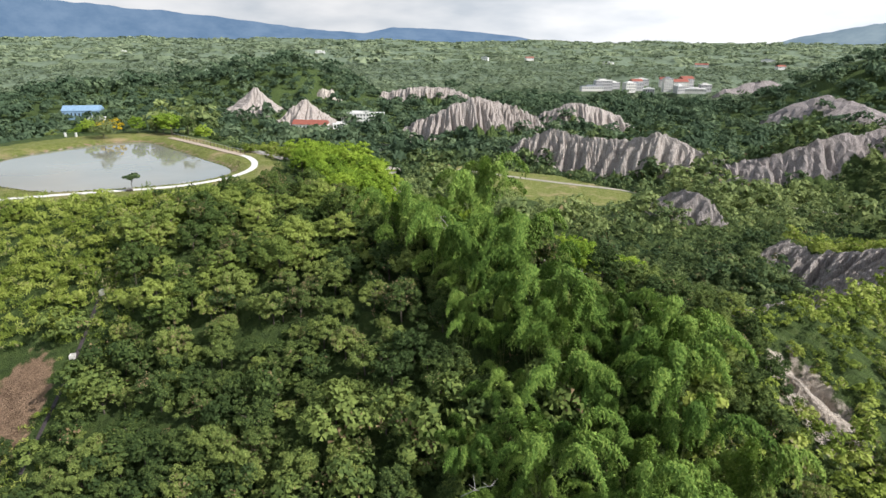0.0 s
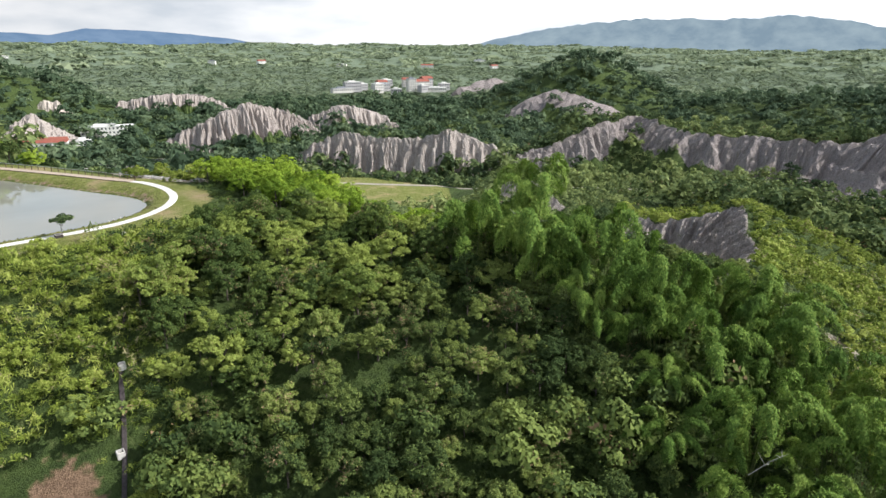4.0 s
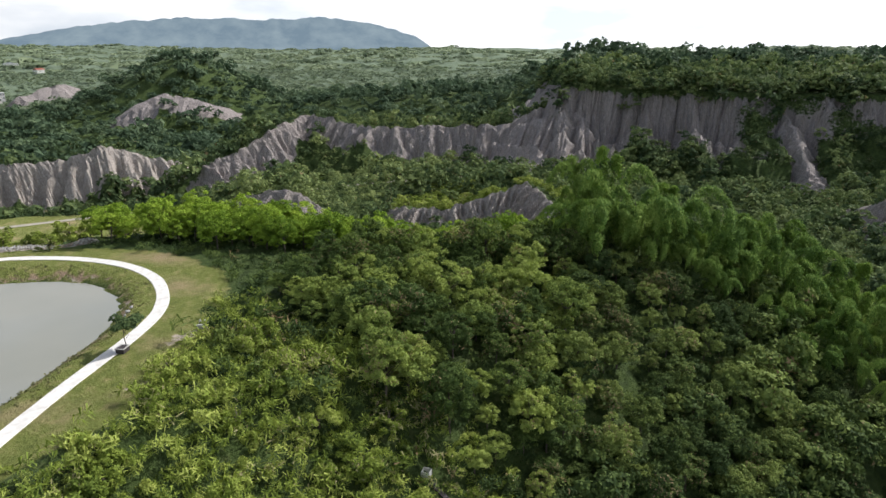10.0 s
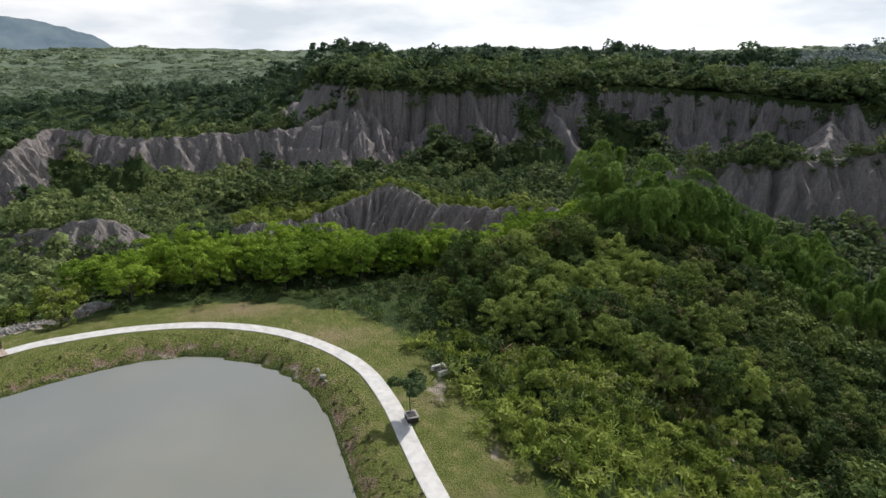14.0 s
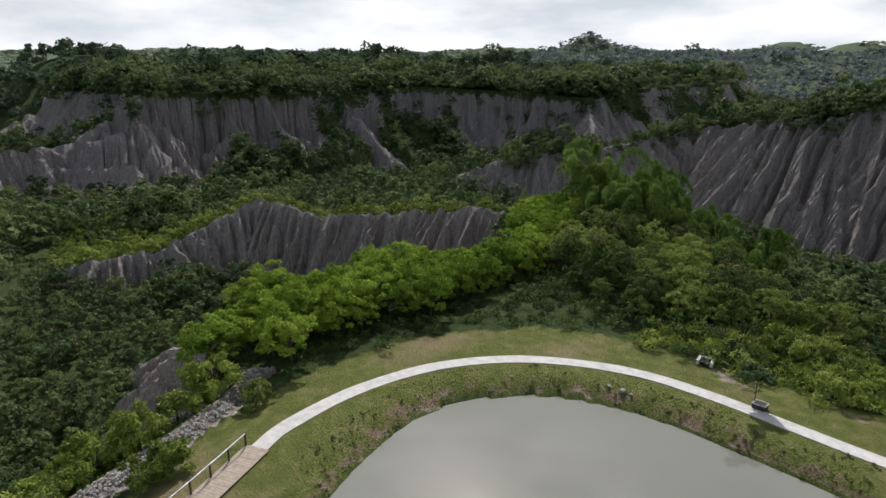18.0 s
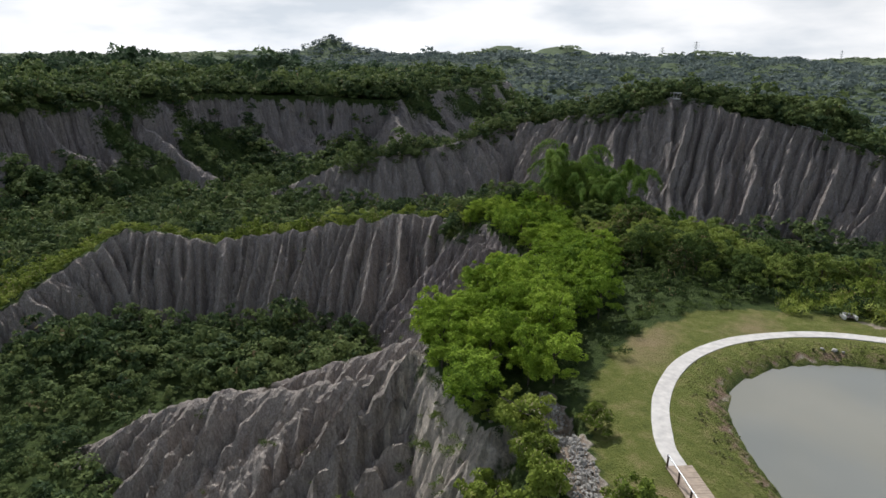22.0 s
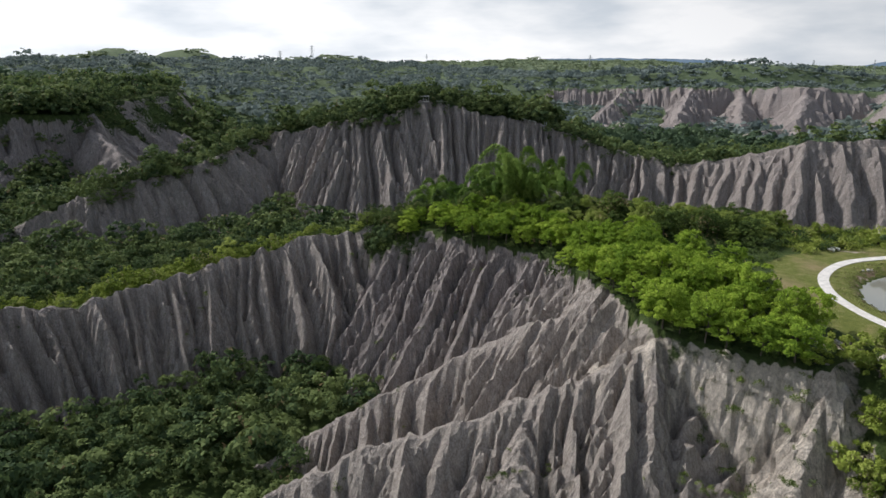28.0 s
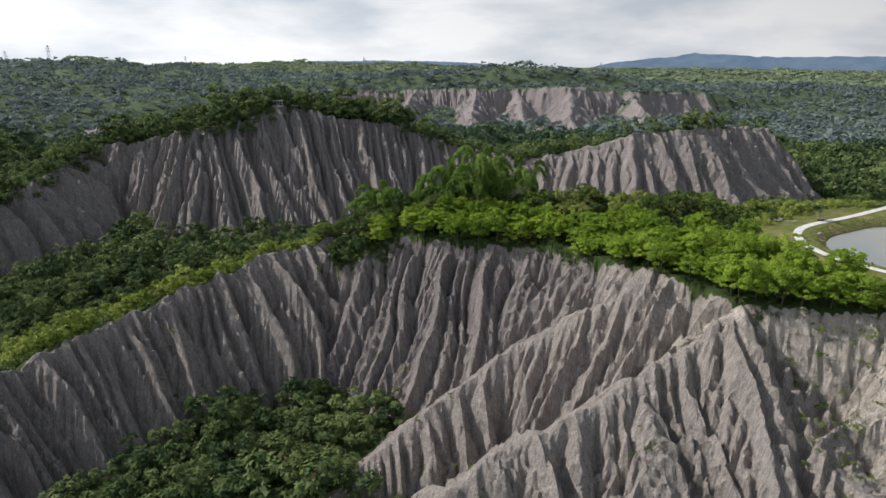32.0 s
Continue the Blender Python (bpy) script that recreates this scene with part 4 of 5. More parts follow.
        out.append((mesh_from(prefix + "_crown", v, f, leaf, False, nr), mesh_from(prefix + "_trunk", tv, tf, wood)))
    return out


WOOD_KINDS = kinds("hill_tree", 6, LEAF_WOOD, BARK, lobes=62, per=76, radius=2.6, tall=5.4, length=0.31, width=0.145, lobe=(0.09, 0.24), stray=0.65, seed=1)
CREST_KINDS = kinds("upper_tree", 5, LEAF_UPPER, BARK, lobes=58, per=80, radius=2.7, tall=5.6, length=0.31, width=0.145, lobe=(0.09, 0.24), stray=0.65, seed=21)
BRIGHT_KINDS = kinds("legume_tree", 5, LEAF_BRIGHT, BARK, lobes=64, per=88, radius=3.0, tall=6.4, length=0.33, width=0.135, base=0.22, lobe=(0.09, 0.23), stray=0.6, seed=40)
SCRUB_KINDS = kinds("scrub", 4, LEAF_SCRUB, BARK, lobes=26, per=74, radius=1.8, tall=2.2, length=0.32, width=0.11, base=0.12, lobe=(0.1, 0.26), stray=0.65, seed=80)


def spread_things(places, stock, name, label, category, group, lo, hi, sink=0.2):
    x, y = places
    if not len(x):
        return
    h = land(x, y)[0]
    first = {}
    for i in range(len(x)):
        k = i % len(stock)
        size = rng.uniform(lo, hi)
        m = pose(x[i], y[i], h[i] - sink, 0, 0, rng.uniform(0, 360)) @ Matrix.Diagonal((size * rng.uniform(0.85, 1.15), size, size * rng.uniform(0.85, 1.2), 1))
        if k not in first:
            first[k] = plant(name, stock[k][0], stock[k][1], None, None, label, category, group)
            first[k].matrix_basis = m
        else:
            c = copy_thing(first[k], Matrix.Identity(4))
            c.matrix_basis = m


x, y = scatter(-62, 60, 96, 186, 3.1)
d_b = along(x, y, BRIGHT)[0]
h, bare, lawn = land(x, y)
ok = (d_b < np.where(y > 164, 4.5, 9.0)) & (bare < 0.5) & clear_of_path(x, y, 6.5) & (along(x, y, [(p, q, 0) for p, q in RUBBLE])[0] > 2.4) & (h > -9)
bx, by = x[ok], y[ok]
spread_things((bx, by), BRIGHT_KINDS, "legume_tree", "bright green feathery tree on the terrace edge", "tree", "bright trees beside the path", 0.7, 1.12)

x, y = scatter(-62, 46, 60, 126, 3.3)
h, bare, lawn = land(x, y)
d_bam = along(x, y, BAMBOO)[0]
ok = (along(x, y, BRIGHT)[0] > 8.5) & (bare < 0.5) & (lawn < 0.5) & clear_of_path(x, y, 7.5) & (d_bam > 5.0) & (along(x, y, DRAIN)[0] > 3.4) & (x > -54 + 0.35 * (y - 96))
hx, hy = x[ok], y[ok]
upper = hy > 89 + 0.25 * (hx + 30) + 16 * (fbm(hx * 0.06, hy * 0.06) - 0.5)
spread_things((hx[upper], hy[upper]), CREST_KINDS, "hill_tree", "light green broadleaf tree with pale leaf tips", "tree", "trees on the hill", 0.55, 1.2)
spread_things((hx[~upper], hy[~upper]), WOOD_KINDS, "hill_tree", "dark green broadleaf tree with patchy dry leaves", "tree", "trees on the hill", 0.5, 1.15)

# bamboo clumps
bam_stock = []
for k in range(5):
    lv, cv = bamboo_arrays(900 + k, 9, 21.0, 7.4)
    bam_stock.append((mesh_from("bamboo_leaves", lv[0], lv[1], LEAF_BAMBOO, False, lv[2]), [mesh_from("bamboo_culm", *c, CULM) for c in cv]))


def bamboo_clump(k, m):
    ob = tagged(new("bamboo_clump"), "tall green bamboo clump with drooping plumes", "bamboo", "bamboo on the hill")
    for nm, me in [("foliage", bam_stock[k][0])] + [("culm", c) for c in bam_stock[k][1]]:
        c = new(nm, me)
        c.parent = ob
    ob.matrix_basis = m
    return ob


x, y = scatter(-18, 42, 38, 101, 5.1)
ok = along(x, y, BAMBOO)[0] < 8.5
for i, (px, py) in enumerate(zip(x[ok], y[ok])):
    size = (rng.uniform(0.5, 0.72) if i % 3 else rng.uniform(0.95, 1.1)) * (1.0 if py > 80 else 0.92)
    bamboo_clump(i % 5, pose(px, py, height(px, py) - 0.3, 0, 0, rng.uniform(0, 360)) @ Matrix.Scale(size, 4))

# yellow-green scrub on the western slope
x, y = scatter(-104, -48, 70, 128, 3.6)
h, bare, lawn = land(x, y)
ok = (lawn < 0.5) & clear_of_path(x, y, 7.0) & (x < -53 + 0.35 * (y - 96)) & (along(x, y, DRAIN)[0] > 2.0) & ((x + 63) ** 2 + (y - 84) ** 2 > 60)
ok &= rng.uniform(0, 1, x.shape) < 0.5
spread_things((x[ok][:230], y[ok][:230]), SCRUB_KINDS, "scrub_bush", "yellow-green scrub bush on the grassy slope", "bush", "scrub on the western slope", 0.7, 1.5)

x, y = scatter(-52, -28, 168, 186, 2.8)
h, bare, lawn = land(x, y)
ok = (bare < 0.6) & clear_of_path(x, y, 4.0) & (along(x, y, [(p, q, 0) for p, q in RUBBLE])[0] > 2.2) & (along(x, y, BRIGHT)[0] > 3.0)
spread_things((x[ok], y[ok]), SCRUB_KINDS, "scrub_bush", "light green bush above the bare gully", "bush", "bushes above the gully", 0.9, 1.8)

# the woods that nobody could count
MID = [crown_arrays(300 + k, 14, 26, 2.8, 4.8, 0.64, 0.40, 0.2, (0.16, 0.34)) for k in range(7)]
NEAR = [crown_arrays(330 + k, 12, 16, 3.3, 5.6, 0.95, 0.62, 0.2, (0.16, 0.36)) for k in range(7)]
SLOPE = [crown_arrays(340 + k, 8, 9, 3.9, 6.0, 1.7, 1.15, 0.2) for k in range(7)]
FAR = [crown_arrays(380 + k, 8, 12, 6.4, 8.6, 2.5, 1.7, 0.25, up=0.3) for k in range(7)]
FARTHER = [crown_arrays(400 + k, 6, 5, 8.4, 8.6, 4.4, 3.1, 0.25, up=0.62) for k in range(7)]
HORIZON = [crown_arrays(420 + k, 8, 4, 20.0, 11.0, 11.5, 8.0, 0.2, up=0.75) for k in range(5)]
LOW = [crown_arrays(460 + k, 4, 30, 1.35, 1.2, 0.46, 0.085, 0.1, stray=0.7) for k in range(5)]


def fill(stuff, stock, x, y, lo, hi, keep, sink=0.4, squash=(0.8, 1.2)):
    h, bare, lawn = land(x, y)
    ok = keep(x, y, h, bare, lawn)
    lump = 0.78 + 0.55 * smooth(fbm(x[ok] * 0.035 + 2, y[ok] * 0.035, 3), 0.3, 0.72)
    for px, py, pz, big in zip(x[ok], y[ok], h[ok], lump):
        stuff.add(stock[rng.randint(len(stock))], px, py, pz - sink, rng.uniform(0, 6.28), big * (lo + (hi - lo) * rng.uniform(0, 1) ** 1.6), rng.uniform(*squash), rng.uniform(-0.5, 0.5))


def open_land(x, y, h, bare, lawn):
    wet = inside(x, y, POND)
    yard = along(x, y, [(-150, 640, 0), (-112, 644, 0), (-64, 694, 0)])[0] < 17
    return ~yard & (lawn < 0.5) & ~wet & (bare < 0.60) & clear_of_path(x, y, 3.0) & (along(x, y, [(p, q, 0) for p, q in RUBBLE])[0] > 2.2) & ~((along(x, y, VALE, True)[0] < 26) & (y < 345) & (x < 112))


def seen(x, y):
    """The western quarter stays behind the camera all along."""
    bearing = np.degrees(np.arctan2(x, y - 115))
    return (bearing > -50) | (bearing < -124)


undergrowth = Stuff()
fill(undergrowth, LOW, *scatter(-108, -46, 52, 128, 1.35), 0.7, 1.5, lambda x, y, h, b, l: open_land(x, y, h, b, l) & (along(x, y, DRAIN)[0] > 0.9) & (x < -46 + 0.35 * (y - 96)) & ((x + 63) ** 2 + (y - 84) ** 2 > 50))
undergrowth.make("undergrowth", LEAF_SCRUB, "low yellow-green undergrowth of grass and creepers", "undergrowth")
hill_floor = Stuff()
fill(hill_floor, LOW, *scatter(-60, 60, 40, 190, 2.4), 0.9, 1.8, lambda x, y, h, b, l: open_land(x, y, h, b, l) & ((x > -42) | (y < 124) | (y > 172)) & clear_of_path(x, y, 5.5) & (along(x, y, DRAIN)[0] > 1.2) & (h > -22) & ((x + 63) ** 2 + (y - 84) ** 2 > 50))
hill_floor.make("hill_undergrowth", LEAF_FOOT, "low dark green undergrowth between the hill's trees", "undergrowth")

S1 = RIDGES[4]["line"]


def spur_back(x, y):
    """The gentle grassy side of the long spur."""
    d, _, _, side = along(x, y, S1)
    return (side < 0) & (d < 55) & (x > 30)


def foot_slope(x, y):
    """The lower hillside that the camera starts over."""
    return ((x < 52) & (y < 82)) | ((x < -34) & (x > -60) & (y < 122))


FINE = [crown_arrays(350 + k, 12, 52, 2.8, 4.8, 0.48, 0.31, 0.2) for k in range(6)]
foot_wood = Stuff()
fill(foot_wood, FINE, *scatter(-112, 52, 20, 122, 4.2), 0.6, 1.3,
     lambda x, y, h, b, l: open_land(x, y, h, b, l) & foot_slope(x, y) & (h < -12) & ~spur_back(x, y) & ~((y < 62) & (along(x, y, BAMBOO)[0] < 6)) & (along(x, y, DRAIN)[0] > 2.2) & ((x + 63) ** 2 + (y - 81) ** 2 > 75) & ((x > -60) | (y < 72)))
foot_wood.make("foot_wood", LEAF_FOOT, "green broadleaf bushes on the lower hillside", "wood")
valley = Stuff()
fill(valley, MID, *scatter(-60, 150, 20, 215, 3.9), 0.5, 1.7,
     lambda x, y, h, b, l: open_land(x, y, h, b, l) & ((h < -12) | (x > 46)) & ~foot_slope(x, y) & ~spur_back(x, y) & ~((x < 46) & (y < 62) & (along(x, y, BAMBOO)[0] < 6)))
bank = Stuff()
TUFT = [crown_arrays(490 + k, 3, 7, 0.5, 0.3, 0.36, 0.13, 0.05) for k in range(4)]
fill(bank, TUFT, *scatter(-116, -44, 122, 200, 0.62), 0.25, 0.7, lambda x, y, h, b, l: ~inside(x, y, POND) & (along(x, y, [(a, c, 0) for a, c in POND], True)[0] < 1.4 + 4.2 * fbm(x * 0.25, y * 0.25)), 0.1)
bank.make("bank_grass", LEAF_BANK, "rough brownish reeds and grass along the water's edge", "grass")
valley_scrub = Stuff()
fill(valley_scrub, MID, *scatter(20, 175, 20, 215, 3.5), 0.5, 1.05, lambda x, y, h, b, l: open_land(x, y, h, b, l) & spur_back(x, y) & ((h < -9) | (x > 46)))
valley_scrub.make("spur_scrub", LEAF_SCRUB, "light green scrub on the gentle back of the spur", "scrub")
valley.make("valley_wood", LEAF_VALLEY, "dense dark green bushes filling the gully floor", "wood")

def inner(x, y):
    return (x > -190) & (x < 300) & (y > -115) & (y < 330)


def beyond_hill(x, y):
    return ~((x > -112) & (x < 150) & (y > 20) & (y < 215)) & ~((x > -130) & (x < -40) & (y > 60) & (y < 215))


for stock, area, step, lo, hi, ring in ((NEAR, (-190, 300, -115, 330), 5.9, 0.5, 1.9, lambda x, y: beyond_hill(x, y)), (SLOPE, (-420, 460, -330, 480), 7.6, 0.6, 2.0, lambda x, y: ~inner(x, y))):
    dark_wood, lit_wood = Stuff(), Stuff()
    places = scatter(*area, step)
    northern = places[1] > 212 + 0.1 * places[0]
    keep_ = lambda x, y, h, b, l: open_land(x, y, h, b, l) & seen(x, y) & ring(x, y)
    # same trees on both sides; northern ones get the sunlight-lightened leaf colour
    fill(dark_wood, stock, places[0][~northern], places[1][~northern], lo, hi, keep_)
    fill(lit_wood, stock, places[0][northern], places[1][northern], lo, hi, keep_)
    dark_wood.make("slope_wood" if stock is NEAR else "outer_wood", LEAF_VALLEY, "thick dark green woods on the valley slopes", "wood")
    lit_wood.make("northern_wood" if stock is NEAR else "plain_wood", LEAF_NORTH_LIT, "green woods over the northern valley, sunlight added to the leaf colour", "wood")
tufts = Stuff()
fill(tufts, LOW, *scatter(-46, 122, 74, 204, 2.4), 0.35, 1.0, lambda x, y, h, b, l: (b > 0.5) & (fbm(x * 0.09 + 5, y * 0.09) > 0.60) & (rng.uniform(0, 1, x.shape) < 0.28))
fill(tufts, LOW, *scatter(-37, -20, 163, 186, 1.5), 0.7, 1.7, lambda x, y, h, b, l: (b > 0.4) & (fbm(x * 0.16 + 2, y * 0.16) > 0.5) & (rng.uniform(0, 1, x.shape) < 0.6))
tufts.make("slope_tufts", LEAF_FOOT, "small green tufts clinging to the bare slopes", "grass")
talus = Stuff()
fill(talus, MID, *scatter(190, 345, -160, 300, 4.2), 0.5, 1.8, lambda x, y, h, b, l: ~inside(x, y, CLIFF) & (along(x, y, CLIFF, True)[0] < 62) & (b < 0.62) & (fbm(x * 0.06, y * 0.06) > 0.42))
talus.make("cliff_scrub", LEAF_VALLEY, "dark green bushes and bamboo clinging to the cliff foot", "scrub")
edge_wood = Stuff()
fill(edge_wood, NEAR, *scatter(250, 400, -150, 245, 4.6), 1.0, 2.1,
     lambda x, y, h, b, l: np.where(inside(x, y, CLIFF), along(x, y, CLIFF, True)[0] < 30, (along(x, y, CLIFF, True)[0] < 6.5) & (rng.uniform(0, 1, x.shape) < 0.3)))
edge_wood.make("cliff_top_wood", LEAF_VALLEY, "tall dark trees crowding the cliff top", "wood")
thicket = Stuff()
CAP = next(r_["line"] for r_ in RIDGES if r_["bare"] == (0, 0))
fill(thicket, MID, *scatter(-5, 150, -125, -68, 3.1), 0.6, 1.7, lambda x, y, h, b, l: (along(x, y, CAP)[0] < 17) & (b < 0.75) & ((x - 67) ** 2 + (y + 85) ** 2 > 12))
CREST = RIDGES[5]["line"]
fill(thicket, MID, *scatter(-70, 210, -110, 40, 2.9), 0.45, 1.3, lambda x, y, h, b, l: (along(x, y, CREST)[0] < 5.0) & (fbm(x * 0.045 + 3, y * 0.045) > np.where((x > 15) & (x < 115), 0.40, 0.5)) & ((x - 67) ** 2 + (y + 85) ** 2 > 12))
thicket.make("ridge_thicket", LEAF_VALLEY, "dark green thicket along the ridge top", "thicket")

far, farther, southern = Stuff(), Stuff(), Stuff()


def near_edge(x, y):
    """Distance at which the stronger haze-coloured leaves begin."""
    return np.where(y > 150, 860, 620)


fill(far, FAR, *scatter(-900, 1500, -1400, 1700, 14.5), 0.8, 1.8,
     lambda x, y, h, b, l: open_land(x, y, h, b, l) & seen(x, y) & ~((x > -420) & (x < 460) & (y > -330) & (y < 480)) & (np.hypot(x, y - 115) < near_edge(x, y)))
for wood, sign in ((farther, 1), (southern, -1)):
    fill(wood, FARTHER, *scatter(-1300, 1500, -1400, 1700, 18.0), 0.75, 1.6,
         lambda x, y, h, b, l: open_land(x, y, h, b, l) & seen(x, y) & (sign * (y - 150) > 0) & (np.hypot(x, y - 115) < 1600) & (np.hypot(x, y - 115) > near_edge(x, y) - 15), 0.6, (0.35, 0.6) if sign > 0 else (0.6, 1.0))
farther.make("hill_wood", LEAF_SKYLINE_HAZE, "hazy green woods on the distant northern hills", "wood")
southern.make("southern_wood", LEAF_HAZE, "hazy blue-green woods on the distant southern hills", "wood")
far.make("far_wood", LEAF_FAR_HAZE, "distant green woodland over rolling hills, leaves tinted with haze", "wood")

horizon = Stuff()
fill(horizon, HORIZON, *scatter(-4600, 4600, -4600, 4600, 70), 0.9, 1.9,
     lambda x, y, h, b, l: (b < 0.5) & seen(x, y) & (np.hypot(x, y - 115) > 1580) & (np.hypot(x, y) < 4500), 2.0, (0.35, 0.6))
horizon.make("horizon_wood", LEAF_SKYLINE_HAZE, "hazy woodland on the skyline", "wood")

# ---- built things ----


def part(name, bm, material, parent, label=""):
    """Links a bmesh as one mesh under a thing or a part."""
    me = bpy.data.meshes.new(name)
    bm.to_mesh(me)
    bm.free()
    me.materials.append(material)
    ob = new(name, me)
    if parent is not None:
        ob.parent = parent
    return tagged(ob, label) if label else ob


def box(bm, x0, x1, y0, y1, z0, z1, bevel=0.0):
    made = bmesh.ops.create_cube(bm, size=1.0, matrix=Matrix.Translation(((x0 + x1) / 2, (y0 + y1) / 2, (z0 + z1) / 2)) @ Matrix.Diagonal((x1 - x0, y1 - y0, z1 - z0, 1)))
    if bevel:
        edges = {e for v in made["verts"] for e in v.link_edges}
        bmesh.ops.bevel(bm, geom=list(edges), offset=bevel, segments=1, affect="EDGES")
    return bm


def boxes(*rows, bevel=0.0):
    bm = bmesh.new()
    for r in rows:
        box(bm, *r, bevel=bevel)
    return bm


def rod(bm, p, q, radius, sides=8, radius2=None):
    p, q = Vector(p), Vector(q)
    m = Matrix.Translation((p + q) / 2) @ (q - p).to_track_quat("Z", "Y").to_matrix().to_4x4()
    bmesh.ops.create_cone(bm, cap_ends=True, segments=sides, radius1=radius, radius2=radius if radius2 is None else radius2, depth=(q - p).length, matrix=m)
    return bm


def curve_points(pts, step):
    """Even steps along a smooth line through the points."""
    p = np.array(pts, float)
    ext = np.vstack([2 * p[0] - p[1], p, 2 * p[-1] - p[-2]])
    out = []
    for i in range(1, len(ext) - 2):
        a, b, c, d = ext[i - 1:i + 3]
        for t in np.linspace(0, 1, 12, endpoint=False):
            out.append(0.5 * (2 * b + (c - a) * t + (2 * a - 5 * b + 4 * c - d) * t * t + (3 * b - a - 3 * c + d) * t ** 3))
    out.append(p[-1])
    out = np.array(out)
    run = np.concatenate([[0], np.cumsum(np.linalg.norm(np.diff(out, axis=0), axis=1))])
    s = np.linspace(0, run[-1], max(2, int(run[-1] / step) + 1))
    return np.stack([np.interp(s, run, out[:, k]) for k in range(out.shape[1])], 1), s


def strip(pts, half, top, thick, step=0.8, wobble=0.0):
    """A slab that follows a line; top is a height or None for the ground's own."""
    c, s = curve_points(pts, step)
    d = np.gradient(c, axis=0)
    d /= np.linalg.norm(d, axis=1)[:, None]
    n = np.stack([-d[:, 1], d[:, 0]], 1)
    bm = bmesh.new()
    rows = []
    for i in range(len(c)):
        z = top if top is not None else height(*c[i]) + 0.12
        w = half * (1 + wobble * (fbm(np.array([s[i] * 0.3]), np.array([2.0]))[0] - 0.5))
        l, r = c[i] + n[i] * w, c[i] - n[i] * w
        rows.append([bm.verts.new((*l, z - thick)), bm.verts.new((*l, z - 0.02)), bm.verts.new((*(c[i] + n[i] * (w - 0.03)), z)),
                     bm.verts.new((*(c[i] - n[i] * (w - 0.03)), z)), bm.verts.new((*r, z - 0.02)), bm.verts.new((*r, z - thick))])
    for a, b in zip(rows[:-1], rows[1:]):
        for k in range(5):
            bm.faces.new((a[k], b[k], b[k + 1], a[k + 1]))
    for e in (rows[0], rows[-1]):
        bm.faces.new(e)
    bmesh.ops.recalc_face_normals(bm, faces=bm.faces)
    return bm


# pond, path, deck
bm = bmesh.new()
cpond, _ = curve_points(POND + [POND[0]], 2.0)
bm.faces.new([bm.verts.new((px, py, -0.02)) for px, py in [(c[0] + (c[0] + 80) * 0.04, c[1] + (c[1] - 160) * 0.04) for c in cpond[:-1]]])
bmesh.ops.recalc_face_normals(bm, faces=bm.faces)
if next(iter(bm.faces)).normal.z < 0:
    bmesh.ops.reverse_faces(bm, faces=bm.faces)
pond = tagged(part("water", bm, WATER, None), "still murky grey-green pond water", "pond", kind="structure")

path = tagged(part("pavement", strip(PATH, 0.78, 1.27, 0.3, 0.8, 0.12), CONCRETE, None), "pale concrete footpath curving round the pond", "footpath", kind="structure")

deck = tagged(new("boardwalk"), "pinkish tan timber boardwalk beside the pond", "boardwalk")
bm = bmesh.new()
dc, ds = curve_points(DECK, 0.30)
dd = np.gradient(dc, axis=0)
for c, d in zip(dc, dd):
    a = math.atan2(d[1], d[0])
    m = Matrix.Translation((c[0], c[1], 1.36 + rng.uniform(-0.006, 0.006))) @ Matrix.Rotation(a, 4, "Z")
    bmesh.ops.create_cube(bm, size=1.0, matrix=m @ Matrix.Diagonal((0.285, 2.1, 0.05, 1)))
part("decking", bm, BOARD, deck)
for side in (-0.85, 0.85):
    n = np.stack([-dd[:, 1], dd[:, 0]], 1) / np.linalg.norm(dd, axis=1)[:, None]
    part("bearer", strip(dc[::6] + n[::6] * side, 0.07, 1.33, 0.5, 2.0), POSTWOOD, deck)

fence = tagged(new("boardwalk_fence"), "dark timber post fence with a pale top rail", "fence")
fp, fs = curve_points(DECK, 2.0)
fd = np.gradient(fp, axis=0)
fn = np.stack([fd[:, 1], -fd[:, 0]], 1) / np.linalg.norm(fd, axis=1)[:, None]
side_sign = 1.0 if (fp[0] + fn[0])[0] > fp[0][0] else -1.0
rail = fp + fn * 0.98 * side_sign
post_mesh = None
for px, py in rail:
    if post_mesh is None:
        bm = rod(bmesh.new(), (0, 0, -0.4), (0, 0, 1.05), 0.085, 8, 0.08)
        rod(bm, (0, 0, 1.05), (0, 0, 1.11), 0.095, 8, 0.06)
        post = part("post", bm, POSTWOOD, fence)
        post_mesh = post.data
    else:
        post = new("post", post_mesh)
        post.parent = fence
    post.location = (px, py, 1.36)
for (a, b), (c, d) in zip(rail[:-1], rail[1:]):
    part("top_rail", rod(bmesh.new(), (a, b, 2.44), (c, d, 2.44), 0.045), STEEL, fence)

# small tree in a planter beside the path
lone = tagged(new("path_tree"), "small dark green umbrella-shaped tree beside the footpath", "tree")
v, f, nr = crown_arrays(77, 13, 150, 1.6, 3.7, 0.34, 0.2, 0.62)
for nm, me in (("crown", mesh_from("path_tree_crown", v, f, LEAF_VALLEY, False, nr)), ("trunk", mesh_from("path_tree_trunk", *trunk_arrays(3, 3.6, 0.07, 6, 0.8), BARK))):
    o = new(nm, me)
    o.parent = lone
lone.matrix_basis = pose(-61.9, 126.2, 1.2)
planter = tagged(new("tree_planter"), "dark planter box with a worn grey rim under the tree", "planter")
part("box", boxes((-0.55, 0.55, -0.45, 0.45, 0, 0.5), bevel=0.04), DARKBOX, planter)
